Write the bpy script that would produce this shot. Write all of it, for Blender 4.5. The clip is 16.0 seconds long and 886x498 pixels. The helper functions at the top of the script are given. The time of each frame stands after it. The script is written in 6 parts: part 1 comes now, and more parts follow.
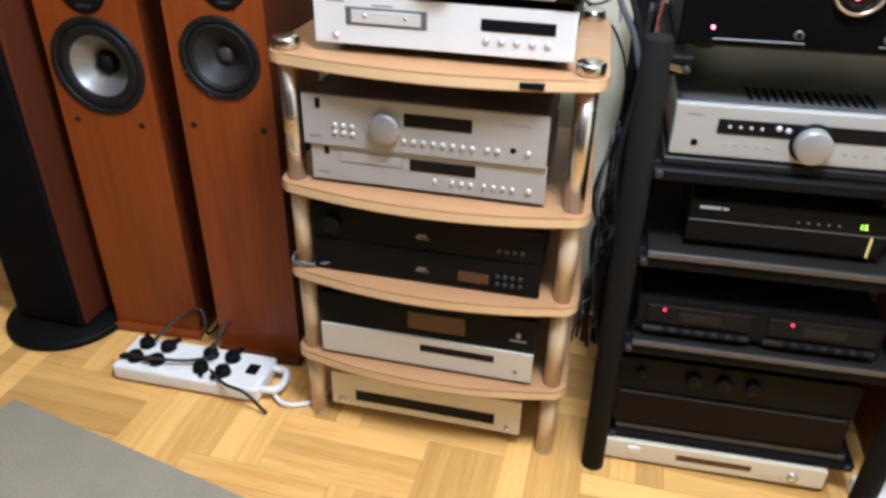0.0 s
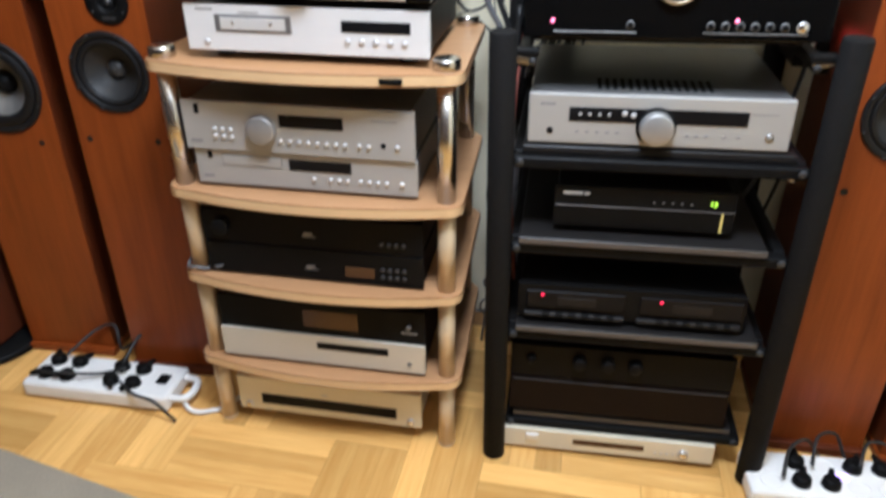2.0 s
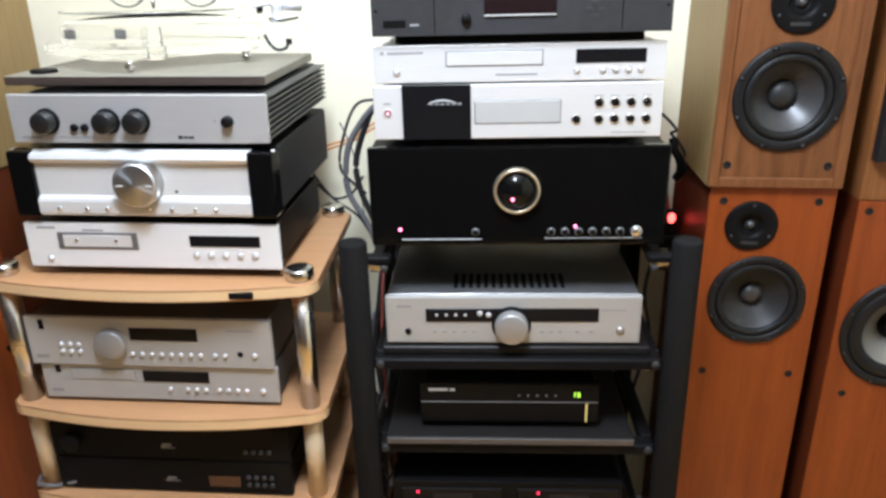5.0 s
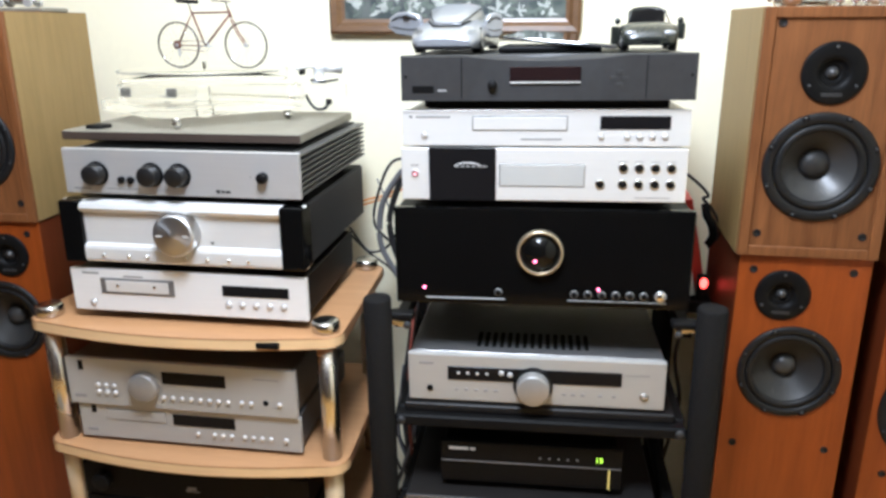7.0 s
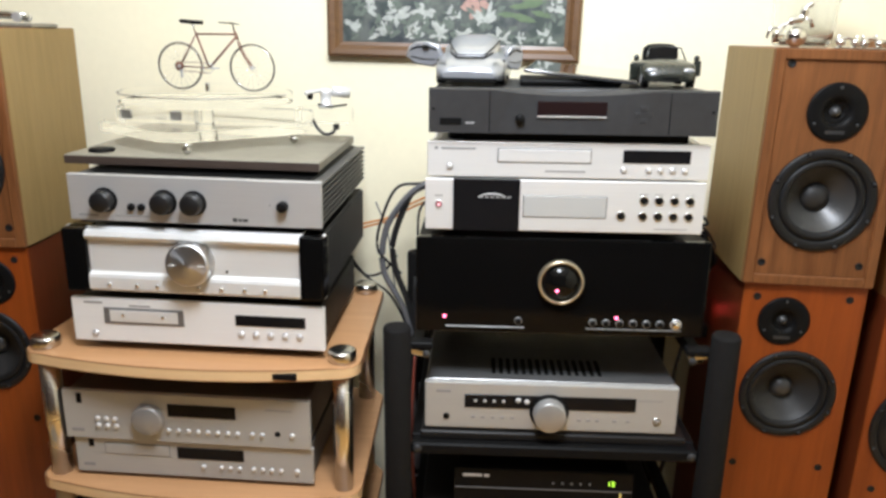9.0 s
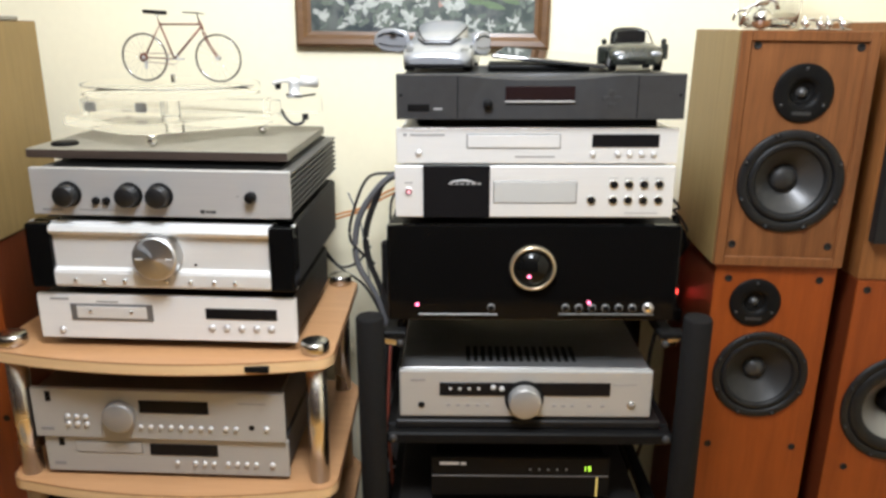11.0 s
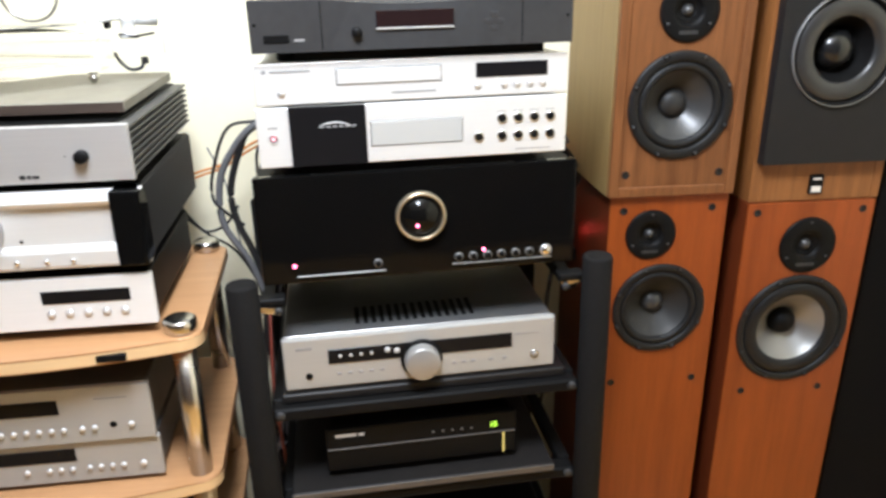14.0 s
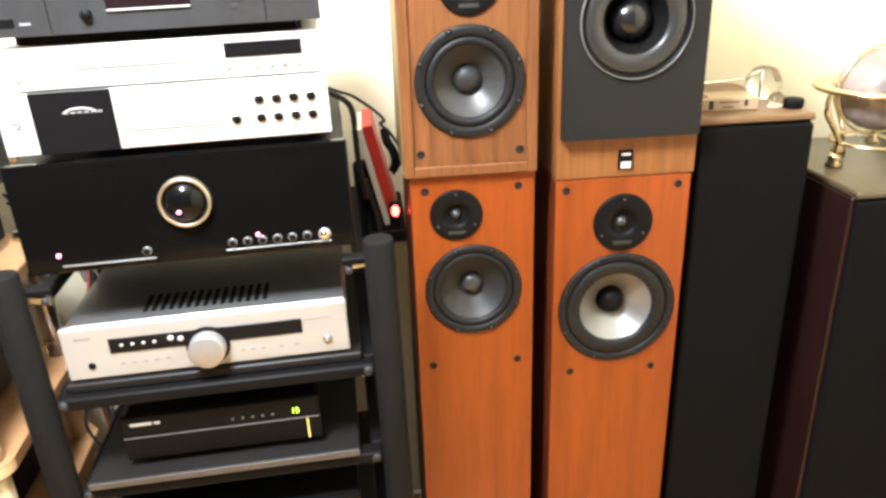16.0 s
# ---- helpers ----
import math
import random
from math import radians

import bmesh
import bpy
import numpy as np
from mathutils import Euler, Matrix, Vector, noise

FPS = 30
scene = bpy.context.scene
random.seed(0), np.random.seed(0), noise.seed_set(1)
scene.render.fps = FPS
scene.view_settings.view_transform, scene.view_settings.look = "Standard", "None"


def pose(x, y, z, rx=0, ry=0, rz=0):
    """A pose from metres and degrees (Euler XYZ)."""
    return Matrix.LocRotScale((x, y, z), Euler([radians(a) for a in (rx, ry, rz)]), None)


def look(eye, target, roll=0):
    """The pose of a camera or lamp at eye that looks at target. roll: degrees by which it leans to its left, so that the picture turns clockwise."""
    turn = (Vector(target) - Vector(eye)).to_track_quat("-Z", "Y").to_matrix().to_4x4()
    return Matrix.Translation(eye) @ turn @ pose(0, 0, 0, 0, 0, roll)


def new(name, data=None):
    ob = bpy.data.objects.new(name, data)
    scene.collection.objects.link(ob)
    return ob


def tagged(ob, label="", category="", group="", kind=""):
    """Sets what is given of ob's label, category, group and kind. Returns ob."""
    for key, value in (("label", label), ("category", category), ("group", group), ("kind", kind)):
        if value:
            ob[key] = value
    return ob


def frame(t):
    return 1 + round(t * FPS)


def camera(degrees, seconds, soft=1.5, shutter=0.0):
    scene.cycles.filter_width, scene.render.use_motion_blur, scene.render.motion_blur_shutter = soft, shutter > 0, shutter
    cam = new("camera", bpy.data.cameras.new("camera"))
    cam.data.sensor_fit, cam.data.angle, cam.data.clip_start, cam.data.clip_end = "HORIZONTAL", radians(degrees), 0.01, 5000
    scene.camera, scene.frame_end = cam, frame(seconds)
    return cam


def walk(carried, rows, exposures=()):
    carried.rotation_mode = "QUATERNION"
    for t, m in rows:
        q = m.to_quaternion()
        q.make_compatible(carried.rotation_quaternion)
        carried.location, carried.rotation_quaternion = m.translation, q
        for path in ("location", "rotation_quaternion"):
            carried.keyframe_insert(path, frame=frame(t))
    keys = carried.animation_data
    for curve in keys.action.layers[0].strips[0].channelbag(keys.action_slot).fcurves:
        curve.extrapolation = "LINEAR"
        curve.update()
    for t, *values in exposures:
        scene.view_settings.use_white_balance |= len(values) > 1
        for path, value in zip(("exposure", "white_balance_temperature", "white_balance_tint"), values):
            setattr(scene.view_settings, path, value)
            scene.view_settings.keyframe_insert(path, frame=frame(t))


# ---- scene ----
cam = camera(62.1, 16.0, soft=2.9, shutter=0.4)
PATH = [
    (0, (0.084, -0.022, 1.182), (-0.347, 1.627, 0.136), -0.2),
    (0.5, (0.116, -0.05, 1.162), (-0.268, 1.588, 0.08), -1.6),
    (1, (0.186, -0.042, 1.144), (-0.177, 1.568, 0.013), -1.3),
    (1.5, (0.245, -0.053, 1.144), (-0.145, 1.55, 0.013), -1.4),
    (2, (0.266, -0.061, 1.148), (-0.108, 1.645, 0.173), -1.5),
    (2.5, (0.278, -0.017, 1.227), (0.047, 1.798, 0.419), -0.7),
    (3, (0.293, 0.017, 1.247), (0.124, 1.866, 0.504), -1.3),
    (3.5, (0.32, 0.036, 1.259), (0.157, 1.889, 0.525), -1.2),
    (4, (0.325, 0.034, 1.269), (0.196, 1.893, 0.544), -1.4),
    (4.2, (0.331, 0.034, 1.275), (0.209, 1.893, 0.547), -1.7),
    (6.3, (0.466, 0.038, 1.283), (0.093, 1.895, 0.639), -2.7),
    (6.5, (0.475, 0.038, 1.288), (0.098, 1.898, 0.658), -2.9),
    (7, (0.425, 0.031, 1.297), (0.075, 1.912, 0.717), -1.4),
    (7.5, (0.325, 0.035, 1.327), (0.097, 1.939, 0.759), -1.3),
    (8, (0.234, 0.046, 1.332), (0.174, 1.967, 0.78), -1.6),
    (8.5, (0.25, 0.034, 1.337), (0.143, 1.951, 0.778), -0.5),
    (9, (0.287, 0.018, 1.333), (0.116, 1.93, 0.77), 0.2),
    (11.5, (0.306, 0.026, 1.313), (0.207, 1.938, 0.734), -0.5),
    (12, (0.31, 0.048, 1.304), (0.232, 1.964, 0.735), -0.4),
    (12.5, (0.309, 0.093, 1.303), (0.255, 2.005, 0.72), -0.7),
    (13, (0.292, 0.126, 1.3), (0.306, 2.032, 0.696), -0.2),
    (13.5, (0.271, 0.141, 1.298), (0.381, 2.022, 0.628), -0.8),
    (14, (0.302, 0.131, 1.282), (0.493, 1.993, 0.577), -1.9),
    (14.5, (0.438, 0.12, 1.286), (0.552, 1.983, 0.568), -1.6),
    (15, (0.546, 0.122, 1.287), (0.601, 1.979, 0.545), -1.5),
    (15.5, (0.619, 0.12, 1.274), (0.714, 1.97, 0.52), -2.8),
    (16, (0.646, 0.121, 1.269), (0.797, 1.963, 0.505), -3.4),
]
LEVEL = pose(0.05, 1.1, 0, 0, -1.2, 0) @ pose(-0.05, -1.1, 0)
LIGHTNESS = [(0, 0.16, 4950), (1.5, 0.0, 5150), (2, 0.0, 5000), (2.5, 0.62, 4950), (3, 0.42, 5050), (3.5, -0.1, 5050), (6.5, -0.03, 5050), (8, -0.25, 5250), (9, -0.34, 5450), (12.5, -0.2, 5500), (14, 0.1, 5300), (15, 0.7, 5200), (16, 1.12, 5500)]
walk(cam, [(t, LEVEL @ look(eye, target, roll)) for t, eye, target, roll in PATH], [(t, stops, kelvin, 10) for t, stops, kelvin in LIGHTNESS])

# ---- light and exposure ----
world = bpy.data.worlds.new("world")
scene.world = world
world.use_nodes = True
world.node_tree.nodes["Background"].inputs[0].default_value = (1.0, 0.86, 0.66, 1)
world.node_tree.nodes["Background"].inputs[1].default_value = 0.05


def room_lamp(x, y, z, size, watts, colour):
    data = bpy.data.lights.new("ceiling_lamp_light", "POINT")
    data.shadow_soft_size, data.energy, data.color = size, watts, colour
    ob = new("ceiling_lamp_light", data)
    ob.matrix_world = pose(x, y, z)
    return ob


room_lamp(0.19, 0.50, 2.05, 0.17, 122.0, (1.0, 0.95, 0.88))


# ---- materials ----
def nodes_of(name):
    m = bpy.data.materials.new(name)
    m.use_nodes = True
    nt = m.node_tree
    return m, nt, nt.nodes["Principled BSDF"]


def add(nt, kind, **inputs):
    n = nt.nodes.new(kind)
    for key, value in inputs.items():
        n.inputs[key.replace("_", " ")].default_value = value
    return n


def ramp(nt, fac, c0, c1, p0=0.3, p1=0.7):
    r = nt.nodes.new("ShaderNodeValToRGB")
    r.color_ramp.elements[0].position, r.color_ramp.elements[1].position = p0, p1
    r.color_ramp.elements[0].color, r.color_ramp.elements[1].color = (*c0, 1), (*c1, 1)
    nt.links.new(fac, r.inputs[0])
    return r.outputs[0]


def mixed(nt, fac, a, b, mode="MIX"):
    n = nt.nodes.new("ShaderNodeMix")
    n.data_type, n.blend_type = "RGBA", mode
    for value, slot in ((fac, 0), (a, 6), (b, 7)):
        if isinstance(value, (int, float)):
            n.inputs[slot].default_value = value
        elif isinstance(value, tuple):
            n.inputs[slot].default_value = (*value, 1)
        else:
            nt.links.new(value, n.inputs[slot])
    return n.outputs[2]


def coords(nt, scale=(1, 1, 1)):
    tc = nt.nodes.new("ShaderNodeTexCoord")
    mp = nt.nodes.new("ShaderNodeMapping")
    mp.inputs["Scale"].default_value = scale
    nt.links.new(tc.outputs["Object"], mp.inputs["Vector"])
    return mp.outputs[0]


def noise_at(nt, vec, scale, detail=4.0, rough=0.55):
    n = add(nt, "ShaderNodeTexNoise", Scale=scale, Detail=detail, Roughness=rough)
    nt.links.new(vec, n.inputs["Vector"])
    return n.outputs["Fac"]


def bump(nt, bsdf, height, strength, distance=0.002):
    b = add(nt, "ShaderNodeBump", Strength=strength, Distance=distance)
    nt.links.new(height, b.inputs["Height"])
    nt.links.new(b.outputs[0], bsdf.inputs["Normal"])


def surface(name, colour, rough=0.5, metal=0.0, vary=0.15, scale=40.0, relief=0.1, stretch=(1, 1, 1), coat=0.0, spec=0.5):
    """Paint, plastic or metal with fine grain and broad, faint dirt."""
    m, nt, b = nodes_of(name)
    v = coords(nt, stretch)
    fine, broad = noise_at(nt, v, scale), noise_at(nt, coords(nt), 7.0, 3.0)
    dark = tuple(c * (1 - vary) for c in colour)
    light = tuple(min(1, c * (1 + vary * 0.6)) for c in colour)
    c1 = ramp(nt, fine, dark, light)
    c2 = mixed(nt, 0.35, c1, ramp(nt, broad, dark, light))
    nt.links.new(c2, b.inputs["Base Color"])
    r = nt.nodes.new("ShaderNodeMapRange")
    r.inputs["To Min"].default_value, r.inputs["To Max"].default_value = max(0.02, rough * 0.8), min(1, rough * 1.2)
    nt.links.new(broad, r.inputs["Value"])
    nt.links.new(r.outputs[0], b.inputs["Roughness"])
    b.inputs["Metallic"].default_value = metal
    b.inputs["Coat Weight"].default_value = coat
    b.inputs["Specular IOR Level"].default_value = spec
    if relief:
        bump(nt, b, fine, relief, 0.001)
    return m


def timber(name, dark, light, along="z", rough=0.35, size=1.0, random_tint=0.0, coat=0.25, relief=0.15, spec=0.5):
    """Veneer or plank: streaks along one axis, broad figure, pores."""
    m, nt, b = nodes_of(name)
    s = {"x": (1.6, 26, 26), "y": (26, 1.6, 26), "z": (26, 26, 1.6)}[along]
    tc = nt.nodes.new("ShaderNodeTexCoord")
    base = tc.outputs["Object"]
    info = nt.nodes.new("ShaderNodeObjectInfo")
    shift = nt.nodes.new("ShaderNodeVectorMath")
    shift.operation = "MULTIPLY_ADD"
    nt.links.new(info.outputs["Random"], shift.inputs[0])
    shift.inputs[1].default_value = (7.3, 3.1, 5.7)
    nt.links.new(base, shift.inputs[2])
    mp = nt.nodes.new("ShaderNodeMapping")
    mp.inputs["Scale"].default_value = tuple(a * size for a in s)
    nt.links.new(shift.outputs[0], mp.inputs["Vector"])
    streak = noise_at(nt, mp.outputs[0], 2.2, 6.0, 0.65)
    fine = noise_at(nt, mp.outputs[0], 9.0, 3.0, 0.6)
    broad = noise_at(nt, shift.outputs[0], 5.0 * size, 3.0)
    c = ramp(nt, streak, dark, light, 0.32, 0.68)
    c = mixed(nt, 0.30, c, ramp(nt, fine, dark, light, 0.35, 0.6))
    c = mixed(nt, 0.25, c, ramp(nt, broad, dark, light, 0.3, 0.7))
    if random_tint:
        isl = nt.nodes.new("ShaderNodeNewGeometry")
        addn = nt.nodes.new("ShaderNodeMath")
        addn.operation = "ADD"
        nt.links.new(info.outputs["Random"], addn.inputs[0])
        nt.links.new(isl.outputs["Random Per Island"], addn.inputs[1])
        fr = nt.nodes.new("ShaderNodeMath")
        fr.operation = "FRACT"
        nt.links.new(addn.outputs[0], fr.inputs[0])
        k0, k1 = 1 - random_tint, 1 + random_tint * 0.45
        c = mixed(nt, 1.0, c, ramp(nt, fr.outputs[0], (k0, k0 * 0.96, k0 * 0.86), (k1, k1, k1), 0.0, 1.0), "MULTIPLY")
    nt.links.new(c, b.inputs["Base Color"])
    b.inputs["Roughness"].default_value = rough
    b.inputs["Coat Weight"].default_value = coat
    b.inputs["Coat Roughness"].default_value = 0.25
    b.inputs["Specular IOR Level"].default_value = spec
    bump(nt, b, fine, relief, 0.0006)
    return m


def glowing(name, colour, strength):
    m, nt, b = nodes_of(name)
    b.inputs["Base Color"].default_value = (*[c * 0.3 for c in colour], 1)
    b.inputs["Emission Color"].default_value = (*colour, 1)
    b.inputs["Emission Strength"].default_value = strength
    return m


def clear(name, colour, rough=0.05, ior=1.49):
    m, nt, b = nodes_of(name)
    b.inputs["Base Color"].default_value = (*colour, 1)
    b.inputs["Roughness"].default_value = rough
    b.inputs["Transmission Weight"].default_value = 1.0
    b.inputs["IOR"].default_value = ior
    return m


M_WALL = surface("wall_plaster", (0.84, 0.785, 0.58), 0.85, vary=0.03, scale=60, relief=0.04)
# For unseen walls: dark to hold down reflections and bounce light.
M_UNSEENWALL = surface("unseen_wall_dark", (0.060, 0.040, 0.028), 0.8, vary=0.15, scale=30, relief=0.1)
M_CEIL = surface("ceiling_paint", (0.82, 0.79, 0.70), 0.9, vary=0.04, scale=50, relief=0.1)
M_OAK = timber("oak_parquet", (0.62, 0.325, 0.080), (0.88, 0.55, 0.18), "x", 0.24, 0.7, 0.34, 0.35, 0.15)
M_JOINT = surface("parquet_joint", (0.26, 0.13, 0.04), 0.7)
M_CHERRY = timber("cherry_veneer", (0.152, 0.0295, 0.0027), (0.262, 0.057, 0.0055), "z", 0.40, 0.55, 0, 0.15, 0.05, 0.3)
# The same cherry with the cabinet sides' shade put into its colour.
M_CHERRY_SHADED = timber("cherry_veneer_shaded", (0.075, 0.015, 0.004), (0.12, 0.026, 0.006), "z", 0.45, 0.6, 0, 0.0, 0.05, 0.25)
M_WALNUT = timber("walnut_veneer", (0.080, 0.0285, 0.0085), (0.205, 0.084, 0.0270), "z", 0.45, 1.0, 0, 0.0, 0.2, 0.3)
# Bookshelf speaker sides: paler and yellower than the walnut fronts.
M_TANSIDE = timber("tan_side_tone", (0.19, 0.128, 0.046), (0.27, 0.185, 0.070), "z", 0.5, 1.2, 0, 0.0, 0.2, 0.3)
M_BEECH = timber("beech_board", (0.36, 0.190, 0.082), (0.48, 0.270, 0.126), "x", 0.38, 0.8, 0, 0.2, 0.1)
M_BEECH_EDGE = timber("beech_edging", (0.62, 0.42, 0.215), (0.74, 0.53, 0.29), "x", 0.4, 0.6, 0, 0.2, 0.1)
M_FRAME = timber("frame_walnut", (0.080, 0.040, 0.016), (0.16, 0.085, 0.034), "x", 0.4, 0.8)
M_CHROME = surface("chrome", (0.62, 0.60, 0.57), 0.27, 1.0, 0.05, 30, 0.0)
M_SILVER = surface("brushed_aluminium", (0.80, 0.80, 0.79), 0.42, 0.25, 0.05, 8, 0.04, (1, 60, 60))
M_SATIN = surface("satin_silver_grey", (0.40, 0.392, 0.370), 0.45, 0.2, 0.05, 8, 0.04, (1, 60, 60))
M_SILVER2 = surface("bright_aluminium", (0.76, 0.76, 0.745), 0.38, 0.4, 0.04, 8, 0.03, (1, 60, 60))
M_FLAP = surface("pale_champagne_aluminium", (0.58, 0.55, 0.47), 0.42, 0.15, 0.05, 8, 0.04, (1, 60, 60))
M_CHAMP = surface("champagne_aluminium", (0.70, 0.65, 0.51), 0.45, 0.15, 0.05, 8, 0.04, (1, 60, 60))
M_GREYALU = surface("grey_aluminium", (0.58, 0.58, 0.575), 0.4, 0.6, 0.06, 8, 0.04, (1, 60, 60))
M_CASE = surface("satin_metal_case", (0.42, 0.42, 0.415), 0.36, 0.85, 0.08, 40, 0.03)
M_DARKCASE = surface("dark_grey_steel_case", (0.10, 0.098, 0.094), 0.42, 0.4, 0.1, 40, 0.03)
M_KNOBALU = surface("knob_aluminium", (0.55, 0.55, 0.56), 0.3, 0.7, 0.05, 60, 0.03)
M_BLACK = surface("black_painted_steel", (0.007, 0.0068, 0.0068), 0.45, vary=0.2, scale=120, relief=0.15, spec=0.06)
M_BLACKPL = surface("black_plastic", (0.006, 0.0058, 0.0058), 0.45, vary=0.2, scale=90, relief=0.08, spec=0.08)
M_GLOSS = surface("black_gloss_acrylic", (0.003, 0.003, 0.003), 0.06, vary=0.1, scale=20, relief=0.0, spec=0.2)
M_CHARCOAL = surface("charcoal_anodised", (0.040, 0.040, 0.041), 0.45, 0.3, 0.15, 60, 0.05, spec=0.3)
M_FOAM = surface("foam_sleeve", (0.0088, 0.0082, 0.0080), 0.8, vary=0.2, scale=140, relief=0.25, spec=0.12)
M_BOARD = surface("grey_laminate_board", (0.20, 0.185, 0.145), 0.5, vary=0.2, scale=35, relief=0.06)
M_BOARDEDGE = surface("board_edge", (0.045, 0.030, 0.022), 0.55, vary=0.35, scale=30, relief=0.1, stretch=(0.3, 4, 4))
M_SHELFGREY = surface("dark_grey_shelf", (0.015, 0.0136, 0.013), 0.4, vary=0.2, scale=60, relief=0.06, spec=0.15)
M_EDGEGREY = surface("worn_lit_grey_edge", (0.075, 0.066, 0.060), 0.45, vary=0.3, scale=40, relief=0.06, stretch=(0.3, 3, 3))
M_CONE = surface("polypropylene_cone", (0.036, 0.0355, 0.035), 0.37, vary=0.15, scale=30, relief=0.03)
M_CONEALU = surface("aluminium_cone", (0.25, 0.247, 0.24), 0.40, 0.6, 0.12, 12, 0.04)
M_RUBBER = surface("rubber_surround", (0.008, 0.008, 0.0085), 0.5, vary=0.15, scale=50, relief=0.05, spec=0.25)
M_GRILLE = surface("grille_cloth", (0.0042, 0.0040, 0.0043), 0.85, vary=0.35, scale=420, relief=0.5, spec=0.08)
M_WHITEPL = surface("white_plastic", (0.80, 0.79, 0.77), 0.4, vary=0.05, scale=40, relief=0.04)
# Chrome with the parquet's reflection put into its colour.
M_TANCHROME = surface("chrome_floor_reflection", (0.62, 0.49, 0.31), 0.30, 0.2, 0.08, 30, 0.02)
M_CAP = surface("satin_chrome", (0.55, 0.54, 0.52), 0.22, 1.0, 0.06, 30, 0.0)
M_TRAYGREY = surface("dark_grey_anodised", (0.20, 0.20, 0.20), 0.4, 0.5, 0.08, 30, 0.02)


def spun():
    """Turned metal: highlights spread round the axis."""
    m = surface("spun_aluminium", (0.46, 0.46, 0.46), 0.30, 0.95, 0.08, 30, 0.02)
    nt = m.node_tree
    t = nt.nodes.new("ShaderNodeTangent")
    t.direction_type, t.axis = "RADIAL", "Y"
    b = nt.nodes["Principled BSDF"]
    b.inputs["Anisotropic"].default_value = 0.9
    nt.links.new(t.outputs[0], b.inputs["Tangent"])
    return m


M_SPUN = spun()
M_KNOBBLACK = surface("satin_black_knob", (0.009, 0.0088, 0.009), 0.36, vary=0.2, scale=60, relief=0.03, spec=0.4)
M_BUTTON = surface("pale_metal_button", (0.70, 0.70, 0.69), 0.32, 0.35, 0.05, 30, 0.0)
M_KNOBDARK = surface("dim_knob_aluminium", (0.33, 0.325, 0.315), 0.38, 0.45, 0.06, 60, 0.03)
M_FIN = surface("grey_cooling_fins", (0.085, 0.082, 0.074), 0.5, vary=0.15, scale=60, relief=0.05)
M_MIRROR = surface("polished_steel", (0.70, 0.70, 0.69), 0.12, 1.0, 0.05, 20, 0.0)
M_BRASS = surface("brass", (0.72, 0.58, 0.34), 0.28, 1.0, 0.12, 30, 0.03)
M_GOLD = surface("gold_ring", (0.52, 0.45, 0.32), 0.32, 0.8, 0.1, 30, 0.02)
M_LCD = surface("display_glass", (0.008, 0.0075, 0.008), 0.2, vary=0.1, scale=20, relief=0.0, spec=0.10)
M_LCDRED = surface("dark_red_display", (0.012, 0.006, 0.0065), 0.15, vary=0.1, scale=20, relief=0.0)
M_LCDBROWN = surface("brown_display", (0.07, 0.032, 0.014), 0.2, vary=0.1, scale=20, relief=0.0)
M_LCDGREY = surface("grey_display", (0.40, 0.40, 0.385), 0.3, vary=0.05, scale=20, relief=0.0)
M_LETTER = surface("grey_lettering", (0.25, 0.25, 0.25), 0.5, vary=0.1, relief=0.0)
M_LETTERLT = surface("pale_lettering", (0.55, 0.55, 0.55), 0.5, vary=0.1, relief=0.0)
M_DARKRED = surface("dark_red_lens", (0.20, 0.012, 0.014), 0.3, vary=0.1, relief=0.0)
M_CARD = surface("brown_card", (0.40, 0.30, 0.19), 0.7, vary=0.15, relief=0.05)
M_RED = surface("red_board", (0.55, 0.03, 0.02), 0.4, vary=0.12, relief=0.03)
M_PAPER = surface("paper", (0.72, 0.68, 0.62), 0.7, vary=0.08, relief=0.05)
M_ORANGE = surface("orange_cable_sheath", (0.62, 0.24, 0.04), 0.5)
M_CABLE = surface("black_cable_sheath", (0.013, 0.013, 0.0135), 0.5, scale=150)
M_GREYCABLE = surface("grey_cable_sheath", (0.12, 0.12, 0.125), 0.45, scale=150)
M_RUG = surface("grey_rug", (0.30, 0.26, 0.20), 0.95, vary=0.3, scale=260, relief=0.6)
M_ACRYL = clear("clear_acrylic", (0.998, 0.998, 0.998), 0.03, 1.07)
M_PLATTER = clear("thin_clear_acrylic", (0.99, 0.99, 0.985), 0.02, 1.03)
M_FROST = clear("frosted_acrylic", (0.992, 0.992, 0.992), 0.20, 1.11)
M_GLASS = clear("clear_glass", (0.95, 0.97, 0.98), 0.02, 1.45)
M_CARSILVER = surface("silver_car_paint", (0.30, 0.31, 0.33), 0.32, 0.45, 0.08, 60, 0.02, coat=0.5)
M_CARBLACK = surface("dark_car_paint", (0.016, 0.018, 0.014), 0.28, 0.0, 0.1, 60, 0.02, coat=0.3)
M_COPPER = surface("copper_brown_paint", (0.17, 0.075, 0.048), 0.35, 0.3, 0.1, 50, 0.02)
M_LEDRED = glowing("red_led", (1.0, 0.02, 0.06), 3.0)
M_LEDPINK = glowing("pink_white_led", (1.0, 0.16, 0.26), 6.0)
M_LEDCORE = glowing("small_red_white_led", (1.0, 0.55, 0.55), 1.6)
M_LEDGREEN = glowing("green_digits", (0.60, 1.0, 0.04), 2.6)
M_LEDLILAC = glowing("lilac_lamp", (0.75, 0.5, 1.0), 2.0)
M_LEDAMBER = glowing("amber_strip", (0.9, 0.65, 0.15), 0.8)


# ---- mesh helpers ----
def B():
    return bmesh.new()


